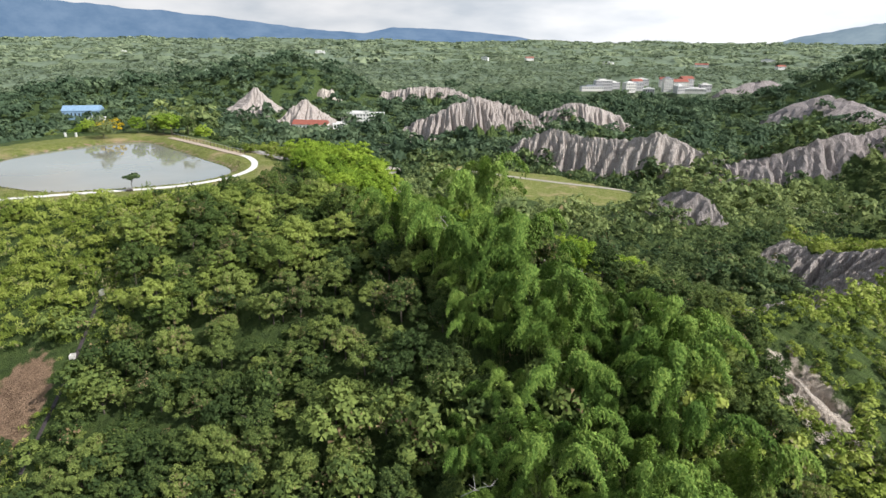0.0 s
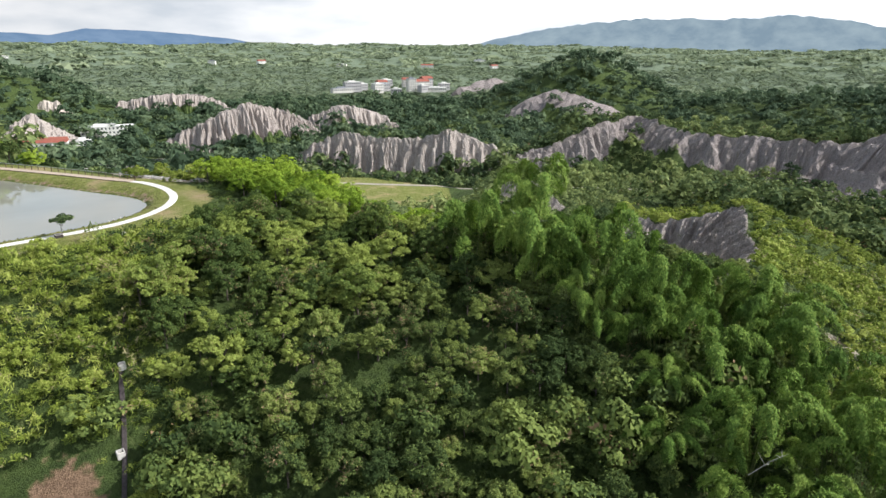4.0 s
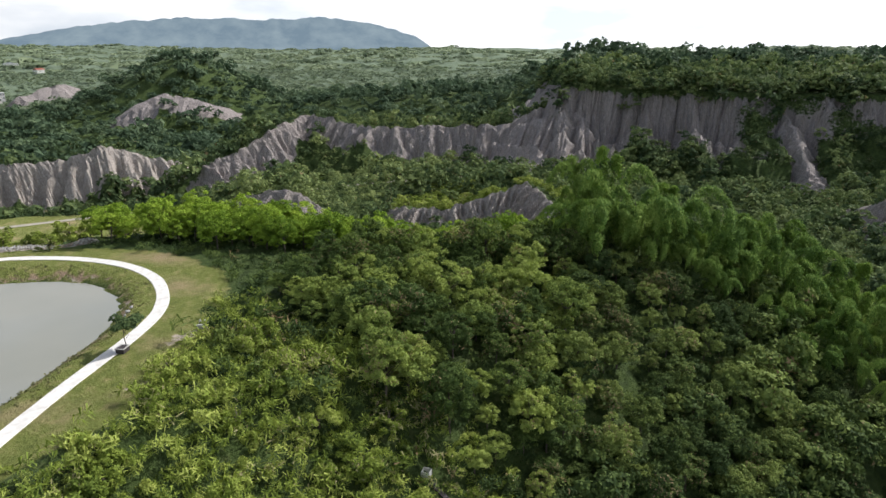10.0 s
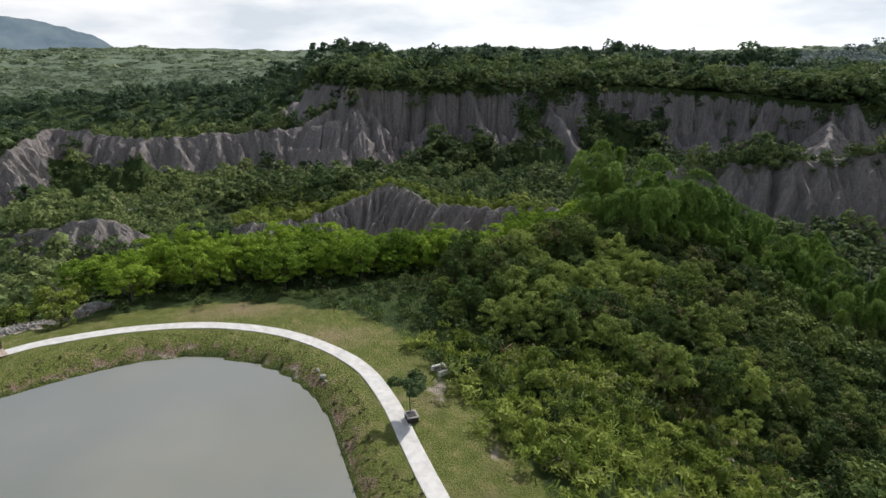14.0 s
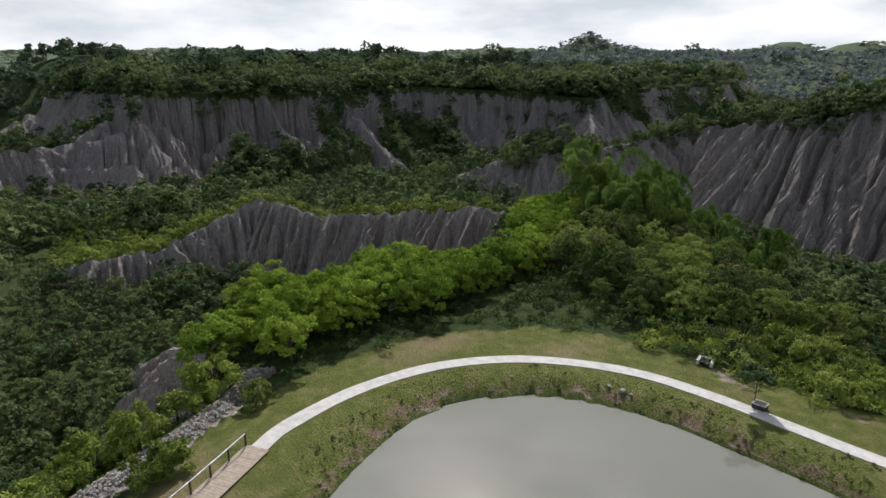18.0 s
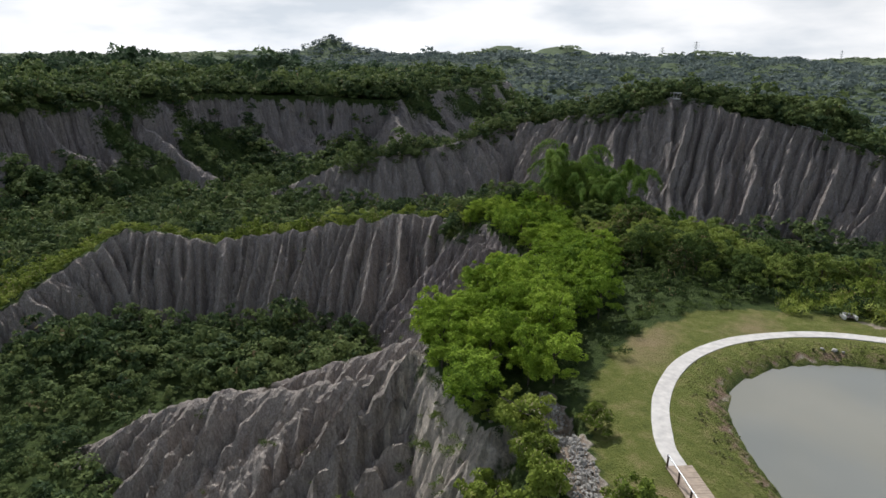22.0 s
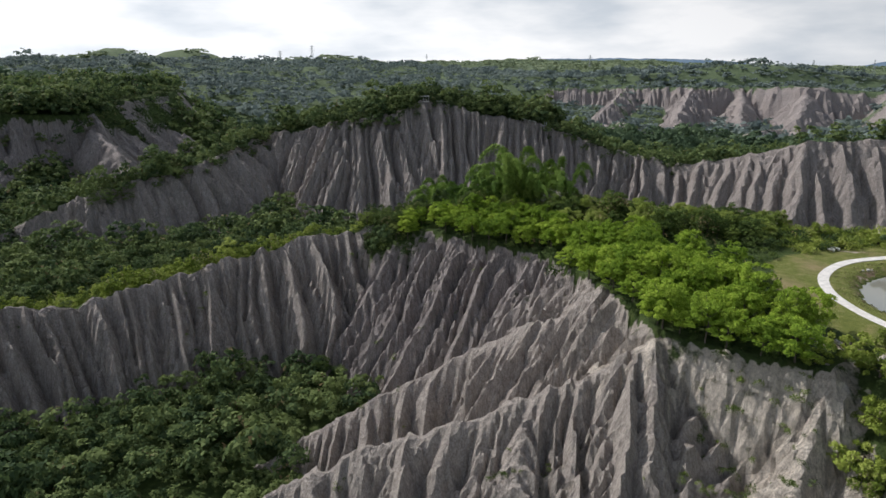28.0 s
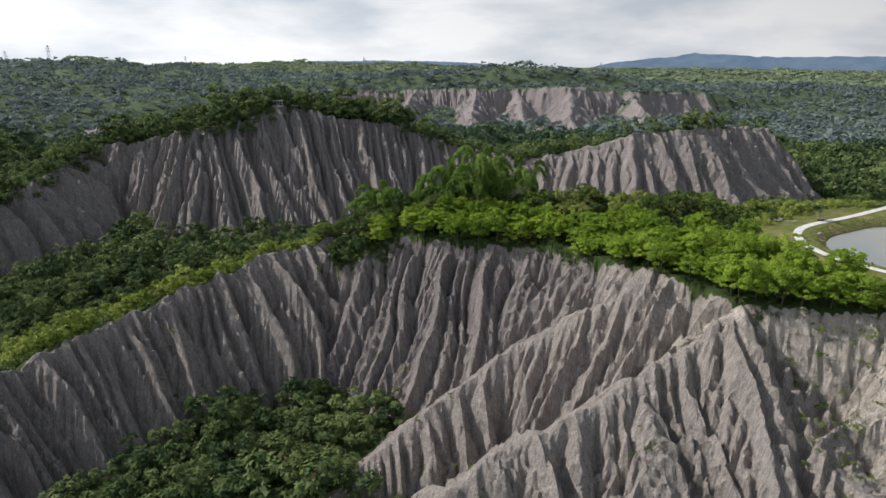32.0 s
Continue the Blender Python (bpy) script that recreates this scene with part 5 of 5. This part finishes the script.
part("rim", boxes((-0.6, 0.6, -0.5, -0.36, 0.5, 0.56), (-0.6, 0.6, 0.36, 0.5, 0.5, 0.56), (-0.6, -0.46, -0.36, 0.36, 0.5, 0.56), (0.46, 0.6, -0.36, 0.36, 0.5, 0.56)), STONE, planter, "worn grey rim")
planter.matrix_basis = pose(-62.6, 126.0, 1.2, 0, 0, 22)

# dead branches among the bamboo
DEADWOOD = simple("dead_wood", (0.36, 0.34, 0.31), 0.9, 6.0)


def dead_branch(foot, tip, twigs, seed):
    r = random.Random(seed)
    a, b = Vector(foot), Vector(tip)
    ob = tagged(new("dead_branch"), "bare bleached dead branch caught in the bamboo", "branch", "dead branches in the bamboo")
    part("limb", rod(rod(bmesh.new(), (0, 0, 0), (b - a) * 0.55 + Vector((0, 0, 0.25)), 0.05, 6, 0.035), (b - a) * 0.55 + Vector((0, 0, 0.25)), b - a, 0.035, 6, 0.015), DEADWOOD, ob)
    for _ in range(twigs):
        p = (b - a) * r.uniform(0.4, 0.95)
        part("twig", rod(bmesh.new(), p, p + Vector((r.uniform(-1, 1), r.uniform(-1, 1), r.uniform(0.1, 1.2))) * 1.1, 0.03, 5, 0.01), DEADWOOD, ob)
    ob.location = a


dead_branch((2.0, 87.0, 3.5), (-3.0, 88.5, 9.0), 4, 1)
dead_branch((3.0, 86.0, 3.0), (-0.5, 85.5, 8.0), 3, 2)
dead_branch((2.0, 49.0, -9.0), (5.0, 47.5, -6.5), 5, 4)

# trees and posts on the pond's far bank
LEAF_YELLOW = leaf_material("leaf_yellow", (0.42, 0.33, 0.02), (0.62, 0.50, 0.03), (0.72, 0.62, 0.08))
LEAF_WILLOW = leaf_material("leaf_willow", (0.14, 0.19, 0.06), (0.23, 0.29, 0.10), (0.33, 0.38, 0.15))
yellow_stock = kinds("yellow_tree", 1, LEAF_YELLOW, BARK, lobes=12, per=60, radius=2.6, tall=4.6, length=0.6, width=0.4, seed=140)
willow_stock = kinds("willow", 1, LEAF_WILLOW, BARK, lobes=16, per=70, radius=3.6, tall=5.4, length=0.8, width=0.22, base=0.12, seed=150)


def bank_tree(x, y, size, stock, name, label, group=""):
    ob = plant(name, stock[0], stock[1], None, None, label, "tree", group)
    ob.matrix_basis = pose(x, y, height(x, y) - 0.2, 0, 0, rng.uniform(0, 360)) @ Matrix.Scale(size, 4)


bank_tree(-102.0, 194.5, 1.15, willow_stock[0], "willow_tree", "pale olive willow with drooping twigs at the water")
bank_tree(-104.0, 205.0, 1.0, yellow_stock[0], "flowering_tree", "tree covered in bright yellow blossom behind the pond")
bank_tree(-108.5, 207.0, 0.8, yellow_stock[0], "flowering_tree", "tree covered in bright yellow blossom behind the pond")
for k in range(19):
    tx = -136 + 3.6 * k + rng.uniform(-1, 1)
    if -110 < tx < -100:
        continue
    bank_tree(tx, 206.5 + 2.5 * math.sin(k * 1.7) + (5 if tx < -112 else 0), rng.uniform(0.75, 1.3), (BRIGHT_KINDS if k % 3 else WOOD_KINDS)[k % 5], "bank_tree", "light green garden tree behind the pond's far bank", "trees on the far bank")
for tx, ty in ((-115.0, 197.0), (-111.8, 197.2)):
    tagged(part("marker_post", boxes((-0.25, 0.25, -0.25, 0.25, -0.2, 1.1), (-0.32, 0.32, -0.32, 0.32, 1.1, 1.22), bevel=0.03), WHITE, None), "short white concrete post at the pond's bank", "post", "white posts on the bank").location = (tx, ty, height(tx, ty))

# white concrete frame with dark sheeting at the lawn's edge
pit = tagged(new("inspection_pit"), "low white concrete frame holding dark sheeting on the lawn", "inspection pit")
part("side_wall", boxes((-1.1, -0.72, -1.0, 0.9, -0.1, 0.55), bevel=0.03), WHITE, pit)
part("side_wall", boxes((0.72, 1.1, -1.0, 0.9, -0.1, 0.55), bevel=0.03), WHITE, pit)
part("end_wall", boxes((-0.72, 0.72, -1.0, -0.62, -0.1, 0.55), bevel=0.03), WHITE, pit)
bm = bmesh.new()
bmesh.ops.create_grid(bm, x_segments=10, y_segments=10, size=0.68)
for vv in bm.verts:
    vv.co.z = 0.30 + 0.22 * noise.noise(Vector((vv.co.x * 2.3, vv.co.y * 2.3, 4.0)))
    vv.co.y += 0.1
part("sheeting", bm, DARKBOX, pit, "crumpled dark plastic sheet")
pit.matrix_basis = pose(-54.0, 123.9, 1.15, 0, 0, 35) @ Matrix.Scale(0.72, 4)

# hillside drain with two pale boxes
drain = tagged(part("hillside_drain", strip([(a, b) for a, b, _ in DRAIN], 0.28, None, 0.35, 1.0), DARKBOX, None), "narrow dark concrete drain running down the slope", "drain", kind="structure")


def drain_box(x, y, turn):
    ob = tagged(new("drain_box"), "square pale concrete catch box, open on top", "catch box", "catch boxes on the slope")
    for nm, r in (("side", (-0.6, -0.45, -0.6, 0.6)), ("side", (0.45, 0.6, -0.6, 0.6)), ("end", (-0.45, 0.45, -0.6, -0.45)), ("end", (-0.45, 0.45, 0.45, 0.6))):
        part(nm, boxes((*r, 0, 1.25), bevel=0.03), PLASTER, ob)
    part("bottom", boxes((-0.45, 0.45, -0.45, 0.45, 0.2, 0.3)), DARKBOX, ob)
    ob.matrix_basis = pose(x, y, height(x, y) - 0.3, 0, 0, turn) @ Matrix.Scale(0.72, 4)


drain_box(-54.2, 95.5, 10)
drain_box(-55.0, 86.2, 14)

# bank rock and rubble strip
def stone_mesh(seed, size):
    bm = bmesh.new()
    bmesh.ops.create_icosphere(bm, subdivisions=1, radius=size)
    for vv in bm.verts:
        vv.co *= 0.75 + 0.5 * noise.noise(vv.co * 3.1 / size + Vector((seed, seed * 2, 0)))
        vv.co.z *= 0.7
    me = bpy.data.meshes.new("stone")
    bm.to_mesh(me)
    bm.free()
    me.materials.append(STONE)
    return me


for k, (bx_, by_, sz) in enumerate(((-55.2, 135.0, 0.42), (-54.2, 135.7, 0.3), (-56.0, 134.6, 0.25))):
    tagged(new("bank_rock", stone_mesh(k, sz)), "grey rock on the grassy pond bank", "rock", "rocks on the bank").location = (bx_, by_, height(bx_, by_) + 0.15)

rubble = tagged(new("rubble_strip"), "strip of loose pale rubble stones below the boardwalk", "rubble")
stones = [stone_mesh(20 + k, 0.30) for k in range(5)]
rp, rs = curve_points(RUBBLE, 0.1)
for k in range(290):
    c = rp[rng.randint(len(rp))] + rng.uniform(-0.8, 0.8, 2)
    o = new("stone", stones[k % 5])
    o.parent = rubble
    o.matrix_basis = pose(c[0], c[1], height(*c) + 0.08 + rng.uniform(0, 0.22), rng.uniform(0, 90), rng.uniform(0, 90), rng.uniform(0, 360)) @ Matrix.Scale(rng.uniform(0.4, 0.95), 4)
rest_v, rest_f = [], []
sv = np.array([tuple(v.co) for v in stones[0].vertices])
sf = np.array([tuple(p.vertices) for p in stones[0].polygons])
for k in range(1000):
    c = rp[rng.randint(len(rp))] + rng.uniform(-0.95, 0.95, 2)
    turn = np.array(Matrix.Rotation(rng.uniform(0, 6.28), 3, Vector(rng.normal(0, 1, 3)).normalized()))
    rest_f.append(sf + len(sv) * k)
    rest_v.append(sv @ turn * rng.uniform(0.3, 0.75) + np.array([c[0], c[1], height(*c) + rng.uniform(0.0, 0.15)]))
small = tagged(new("rubble_fill", mesh_from("rubble_fill", np.concatenate(rest_v), np.concatenate(rest_f), STONE, False)), "loose pale rubble filling the strip", kind="stuff")
small.parent = rubble

# pavilion and rails on the peak
px, py = 67.0, -85.0
pz = height(px, py)
pav = tagged(new("lookout_pavilion"), "small white lookout shelter on the ridge top", "shelter")
part("roof", boxes((-2.4, 2.4, -1.3, 1.3, 2.35, 2.6), (-2.2, 2.2, -1.1, 1.1, 2.6, 2.75), bevel=0.04), WHITE, pav)
part("floor", boxes((-2.2, 2.2, -1.2, 1.2, -0.4, 0.15), bevel=0.03), CONCRETE, pav)
for cx in (-2.0, -0.7, 0.7, 2.0):
    for cy in (-1.05, 1.05):
        part("post", boxes((cx - 0.08, cx + 0.08, cy - 0.08, cy + 0.08, 0.15, 2.35)), WHITE, pav)
part("rail", boxes((-2.0, 2.0, 1.02, 1.08, 1.0, 1.1)), WHITE, pav)
pav.matrix_basis = pose(px, py, pz - 0.3, 0, 0, 12)


def handrail(pts, label):
    ob = tagged(new("stair_rail"), label, "handrail", "rails on the ridge")
    q = [(a, b, height(a, b) + 0.2) for a, b in pts]
    for a, b in zip(q[:-1], q[1:]):
        part("rail", rod(bmesh.new(), (a[0], a[1], a[2] + 1.3), (b[0], b[1], b[2] + 1.3), 0.10), WHITE, ob)
    for a in q:
        part("post", rod(bmesh.new(), (a[0], a[1], a[2] - 0.4), (a[0], a[1], a[2] + 1.35), 0.08), WHITE, ob)


handrail([(61, -86), (58, -88), (55.5, -91)], "white stair handrail below the lookout shelter")
handrail([(18, -95), (14, -94.5), (10.5, -94)], "pale stair handrail on the bare crest")
stair = tagged(new("stair_landing"), "pale timber stair landing with tall posts on the crest", "landing")
part("platform", boxes((-1.8, 1.8, -1.2, 1.2, 0, 0.25), bevel=0.03), WHITE, stair)
for cx, hh in ((-1.6, 3.2), (-0.6, 3.2), (1.6, 1.3)):
    part("post", boxes((cx - 0.1, cx + 0.1, -1.1, -0.9, 0.25, hh)), STEEL, stair)
part("cross_rail", boxes((-1.6, 1.6, -1.05, -0.95, 1.2, 1.32)), WHITE, stair)
stair.matrix_basis = pose(6.5, -95.5, height(6.5, -95.5) + 0.1, 0, 0, 8)

# pale slabs of a farm plot seen between the trees
plot = tagged(new("garden_slab"), "pale concrete slabs beside a small garden plot", "slab")
part("slab", boxes((-3.2, 3.2, -0.45, 0.45, 0, 0.3), bevel=0.02), WHITE, plot)
part("slab", boxes((-0.4, 0.4, 0.6, 3.4, 0, 0.28), bevel=0.02), WHITE, plot)
plot.matrix_basis = pose(0.5, 30.5, height(0.5, 30.5) + 0.1, 0, 0, 30)

# valley track
track = tagged(part("road", strip([(205, 215), (186, 246), (172, 270), (150, 306), (128, 335), (96, 352), (60, 372), (20, 398), (-30, 430)], 1.9, None, 0.5, 4.0, 0.3), ROADMAT, None),
               "pale dusty track along the valley floor", "track", kind="structure")
bm = bmesh.new()
pts2 = [(-100, 548), (-76, 540), (-40, 542), (-18, 556), (-30, 572), (-66, 578), (-94, 568)]
z2 = max(height(a, b) for a, b in pts2) - 1.0
bm.faces.new([bm.verts.new((a, b, z2 + 1.1)) for a, b in reversed(pts2)])
bmesh.ops.recalc_face_normals(bm, faces=bm.faces)
if next(iter(bm.faces)).normal.z < 0:
    bmesh.ops.reverse_faces(bm, faces=bm.faces)
tagged(part("water_2", bm, WATER, None), "small green-grey pond before the white building", "pond", kind="structure")


def house(name, x, y, w, d, h, turn, wall, roof, storeys, gable, label, category="house", group="", base=None):
    """A building: walls, roof, and each window a recessed pane in its frame."""
    ob = tagged(new(name), label, category, group)
    part("wall", boxes((-w / 2, w / 2, -d / 2, d / 2, -2.0, h)), wall, ob)
    bm = bmesh.new()
    if gable:
        o, rise = 0.5, d * 0.28
        v = [bm.verts.new(c) for c in ((-w / 2 - o, -d / 2 - o, h), (w / 2 + o, -d / 2 - o, h), (w / 2 + o, d / 2 + o, h), (-w / 2 - o, d / 2 + o, h), (-w / 2 - o, 0, h + rise), (w / 2 + o, 0, h + rise))]
        for q in ((0, 1, 5, 4), (2, 3, 4, 5), (0, 4, 3), (1, 2, 5), (3, 2, 1, 0)):
            bm.faces.new([v[k] for k in q])
    else:
        box(bm, -w / 2 - 0.3, w / 2 + 0.3, -d / 2 - 0.3, d / 2 + 0.3, h, h + 0.35)
        box(bm, -w / 4, w / 6, -d / 5, d / 4, h + 0.35, h + 2.2)
    part("roof", bm, roof, ob)
    n = max(2, int(w / 3.2))
    for s in range(storeys):
        z0 = h * (s + 0.32) / storeys
        z1 = h * (s + 0.78) / storeys
        for k in range(n):
            cx = -w / 2 + w * (k + 0.5) / n
            for face in (-1, 1):
                yy = face * d / 2
                part("window", boxes((cx - 0.7, cx + 0.7, yy - 0.06, yy + 0.06, z0, z1)), DARKGLASS, ob)
    ob.matrix_basis = pose(x, y, (height(x, y) if base is None else base), 0, 0, turn)
    return ob


TOWNWALL = simple("town_wall", (0.46, 0.45, 0.45), 0.8, 0.4, 0.2)
tv = random.Random(5)
TOWN = [(252, 1010, 26, 12, 13), (226, 1002, 34, 10, 5), (282, 1030, 16, 12, 8), (300, 990, 16, 12, 12), (322, 1012, 22, 12, 9), (338, 1050, 18, 12, 8), (334, 972, 16, 10, 6),
        (384, 1000, 13, 12, 18), (402, 985, 12, 12, 9), (424, 1030, 24, 14, 10), (446, 1046, 20, 13, 13), (436, 985, 30, 12, 5), (466, 1004, 16, 12, 9), (404, 1060, 14, 12, 10), (362, 1078, 20, 12, 8)]
for k, (hx_, hy_, w, d, hh) in enumerate(TOWN):
    gable = k in (5, 9, 10, 13)
    hx_ = 226 + (hx_ - 226) * 0.72
    house("town_house", hx_, hy_, w, d, hh, tv.uniform(-18, 18), (TOWNWALL, PLASTER)[k % 2], REDROOF if gable else (WHITE, GREYROOF)[k % 3 == 1], max(1, int(hh / 3.3)), gable,
          "pale village house with a red tiled roof" if gable else "white flat-roofed village house among trees", "house", "village houses", base=-44 + 0.05 * (hy_ - 990) + (4 if hx_ > 400 else 0))
house("white_building", -86, 706, 46, 14, 11, 4, WHITE, WHITE, 3, False, "long white building with a stepped roof terrace", "building", base=-59)
house("red_roof_hall", -132, 652, 34, 14, 6, -4, WHITE, REDROOF, 1, True, "low hall with a long red roof below the bare hill", "hall", base=-59)
house("small_shed", -104, 660, 14, 9, 5, 6, WHITE, WHITE, 1, False, "small white shed beside the hall", "shed", base=-59)
house("blue_shed", -352, 640, 34, 16, 10, 12, BLUEROOF, BLUEROOF, 1, True, "grey-blue metal shed among the trees", "shed", base=-50)
house("blue_shed_annex", -330, 622, 14, 8, 5, 12, WHITE, WHITE, 1, False, "white annex beside the metal shed", "shed", base=-50)
for k, (hx_, hy_, hz_) in enumerate(((-980, 2050, -22), (230, 1780, -20), (120, 1900, -18), (420, 1700, -22), (640, 1650, -22), (900, 1850, -16), (-420, 2300, -14), (760, 1500, -26))):
    house("farmhouse", hx_, hy_, tv.uniform(16, 34), 12, tv.uniform(6, 11), tv.uniform(-30, 30), WHITE, (WHITE, REDROOF, GREYROOF)[k % 3], 2, k % 3 == 1, "distant white farmhouse in the woods", "house", "distant farmhouses")

# power pylons on the southern skyline


def pylon(x, y, tall):
    ob = tagged(new("power_pylon"), "grey steel lattice pylon on the skyline", "pylon", "pylons on the skyline")
    bm = bmesh.new()
    b = tall * 0.09
    for sx in (-1, 1):
        for sy in (-1, 1):
            rod(bm, (sx * b, sy * b, 0), (sx * b * 0.22, sy * b * 0.22, tall), 0.32, 4)
    part("legs", bm, STEEL, ob)
    bm = bmesh.new()
    for k in range(9):
        z0, z1 = tall * k / 9, tall * (k + 1) / 9
        w0, w1 = b * (1 - 0.78 * k / 9), b * (1 - 0.78 * (k + 1) / 9)
        for s in (-1, 1):
            rod(bm, (-w0, s * w0, z0), (w1, s * w1, z1), 0.2, 4)
            rod(bm, (w0, s * w0, z0), (-w1, s * w1, z1), 0.2, 4)
    part("bracing", bm, STEEL, ob)
    for k, wd in ((0.72, 0.17), (0.83, 0.15), (0.94, 0.12)):
        part("cross_arm", boxes((-tall * wd, tall * wd, -0.4, 0.4, tall * k, tall * k + 0.8)), STEEL, ob)
    ob.matrix_basis = pose(x, y, height(x, y), 0, 0, 40)


for x_, y_, t_ in ((978, -2190, 70), (1160, -2300, 66), (-59, -1885, 44), (780, -3340, 60), (-900, -2500, 50), (-1150, -2600, 50)):
    pylon(x_, y_, t_)

# mountains far behind everything; their hazy blue is a glow, not lit colour


def mountain(name, b0, b1, far_, peak, seed, material, label):
    """A long ridge on the horizon between two bearings; peak gives the height along it."""
    n, rows = 220, 7
    verts, faces = [], []
    for i in range(n):
        u = i / (n - 1)
        a = radians(b0 + (b1 - b0) * u)
        top = peak(u) * (0.86 + 0.28 * fbm(np.array([u * 14.0 + seed]), np.array([seed * 1.7]), 5)[0])
        for j in range(rows):
            v = j / (rows - 1)
            rr = far_ - 380 * (1 - v) + 25 * noise.noise(Vector((u * 40, v * 6, seed)))
            verts.append((math.sin(a) * rr, 115 + math.cos(a) * rr, -30 + (top + 30) * v ** 1.3 * (1 + 0.05 * noise.noise(Vector((u * 60, v * 9, seed))))))
    for i in range(n - 1):
        for j in range(rows - 1):
            p = i * rows + j
            faces.append((p, p + rows, p + rows + 1, p + 1))
    me = mesh_from(name, np.array(verts), np.array(faces), material)
    return tagged(new(name, me), label, "mountain", kind="structure")


def haze_glow_material(name, dark, lite):
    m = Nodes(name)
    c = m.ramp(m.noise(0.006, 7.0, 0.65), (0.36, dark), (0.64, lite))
    # the haze colour is emitted, so sun and sky leave it unchanged
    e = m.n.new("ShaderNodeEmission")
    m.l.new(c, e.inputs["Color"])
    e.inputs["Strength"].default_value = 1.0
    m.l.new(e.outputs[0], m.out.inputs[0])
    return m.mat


BLUE_FAR_GLOW = haze_glow_material("blue_haze_glow", (0.108, 0.178, 0.285), (0.155, 0.230, 0.340))
BLUE_SOUTH_GLOW = haze_glow_material("southern_blue_haze_glow", (0.120, 0.185, 0.275), (0.175, 0.245, 0.335))
BLUE_NEAR_GLOW = haze_glow_material("green_blue_haze_glow", (0.150, 0.210, 0.265), (0.225, 0.290, 0.335))


def hump(u, *knots):
    return float(np.interp(u, [k[0] for k in knots], [k[1] for k in knots]))


mountain("backdrop_north", -60, 11, 4600, lambda u: hump(u, (0, 150), (0.36, 250), (0.465, 193), (0.58, 150), (0.68, 75), (0.75, 50), (0.785, 96), (0.86, 74), (0.93, 40), (1, -30)), 1.0, BLUE_FAR_GLOW, "hazy blue mountain range on the horizon")
mountain("backdrop_table_hill", 25.5, 62, 4450, lambda u: hump(u, (0, -30), (0.08, 50), (0.2, 115), (0.36, 170), (0.55, 182), (0.72, 192), (0.84, 155), (0.94, 80), (1, -30)), 5.0, BLUE_NEAR_GLOW, "broad hazy table mountain covered in woods")
mountain("backdrop_south", 172, 204, 4650, lambda u: hump(u, (0, -30), (0.1, 46), (0.3, 60), (0.6, 52), (1, -30)), 9.0, BLUE_SOUTH_GLOW, "low hills in blue haze on the southern horizon")
mountain("backdrop_south_west", 199, 240, 4500, lambda u: hump(u, (0, -30), (0.12, 60), (0.28, 112), (0.42, 95), (0.6, 100), (1, 80)), 12.0, BLUE_SOUTH_GLOW, "mountain ridge in dark blue haze on the horizon")
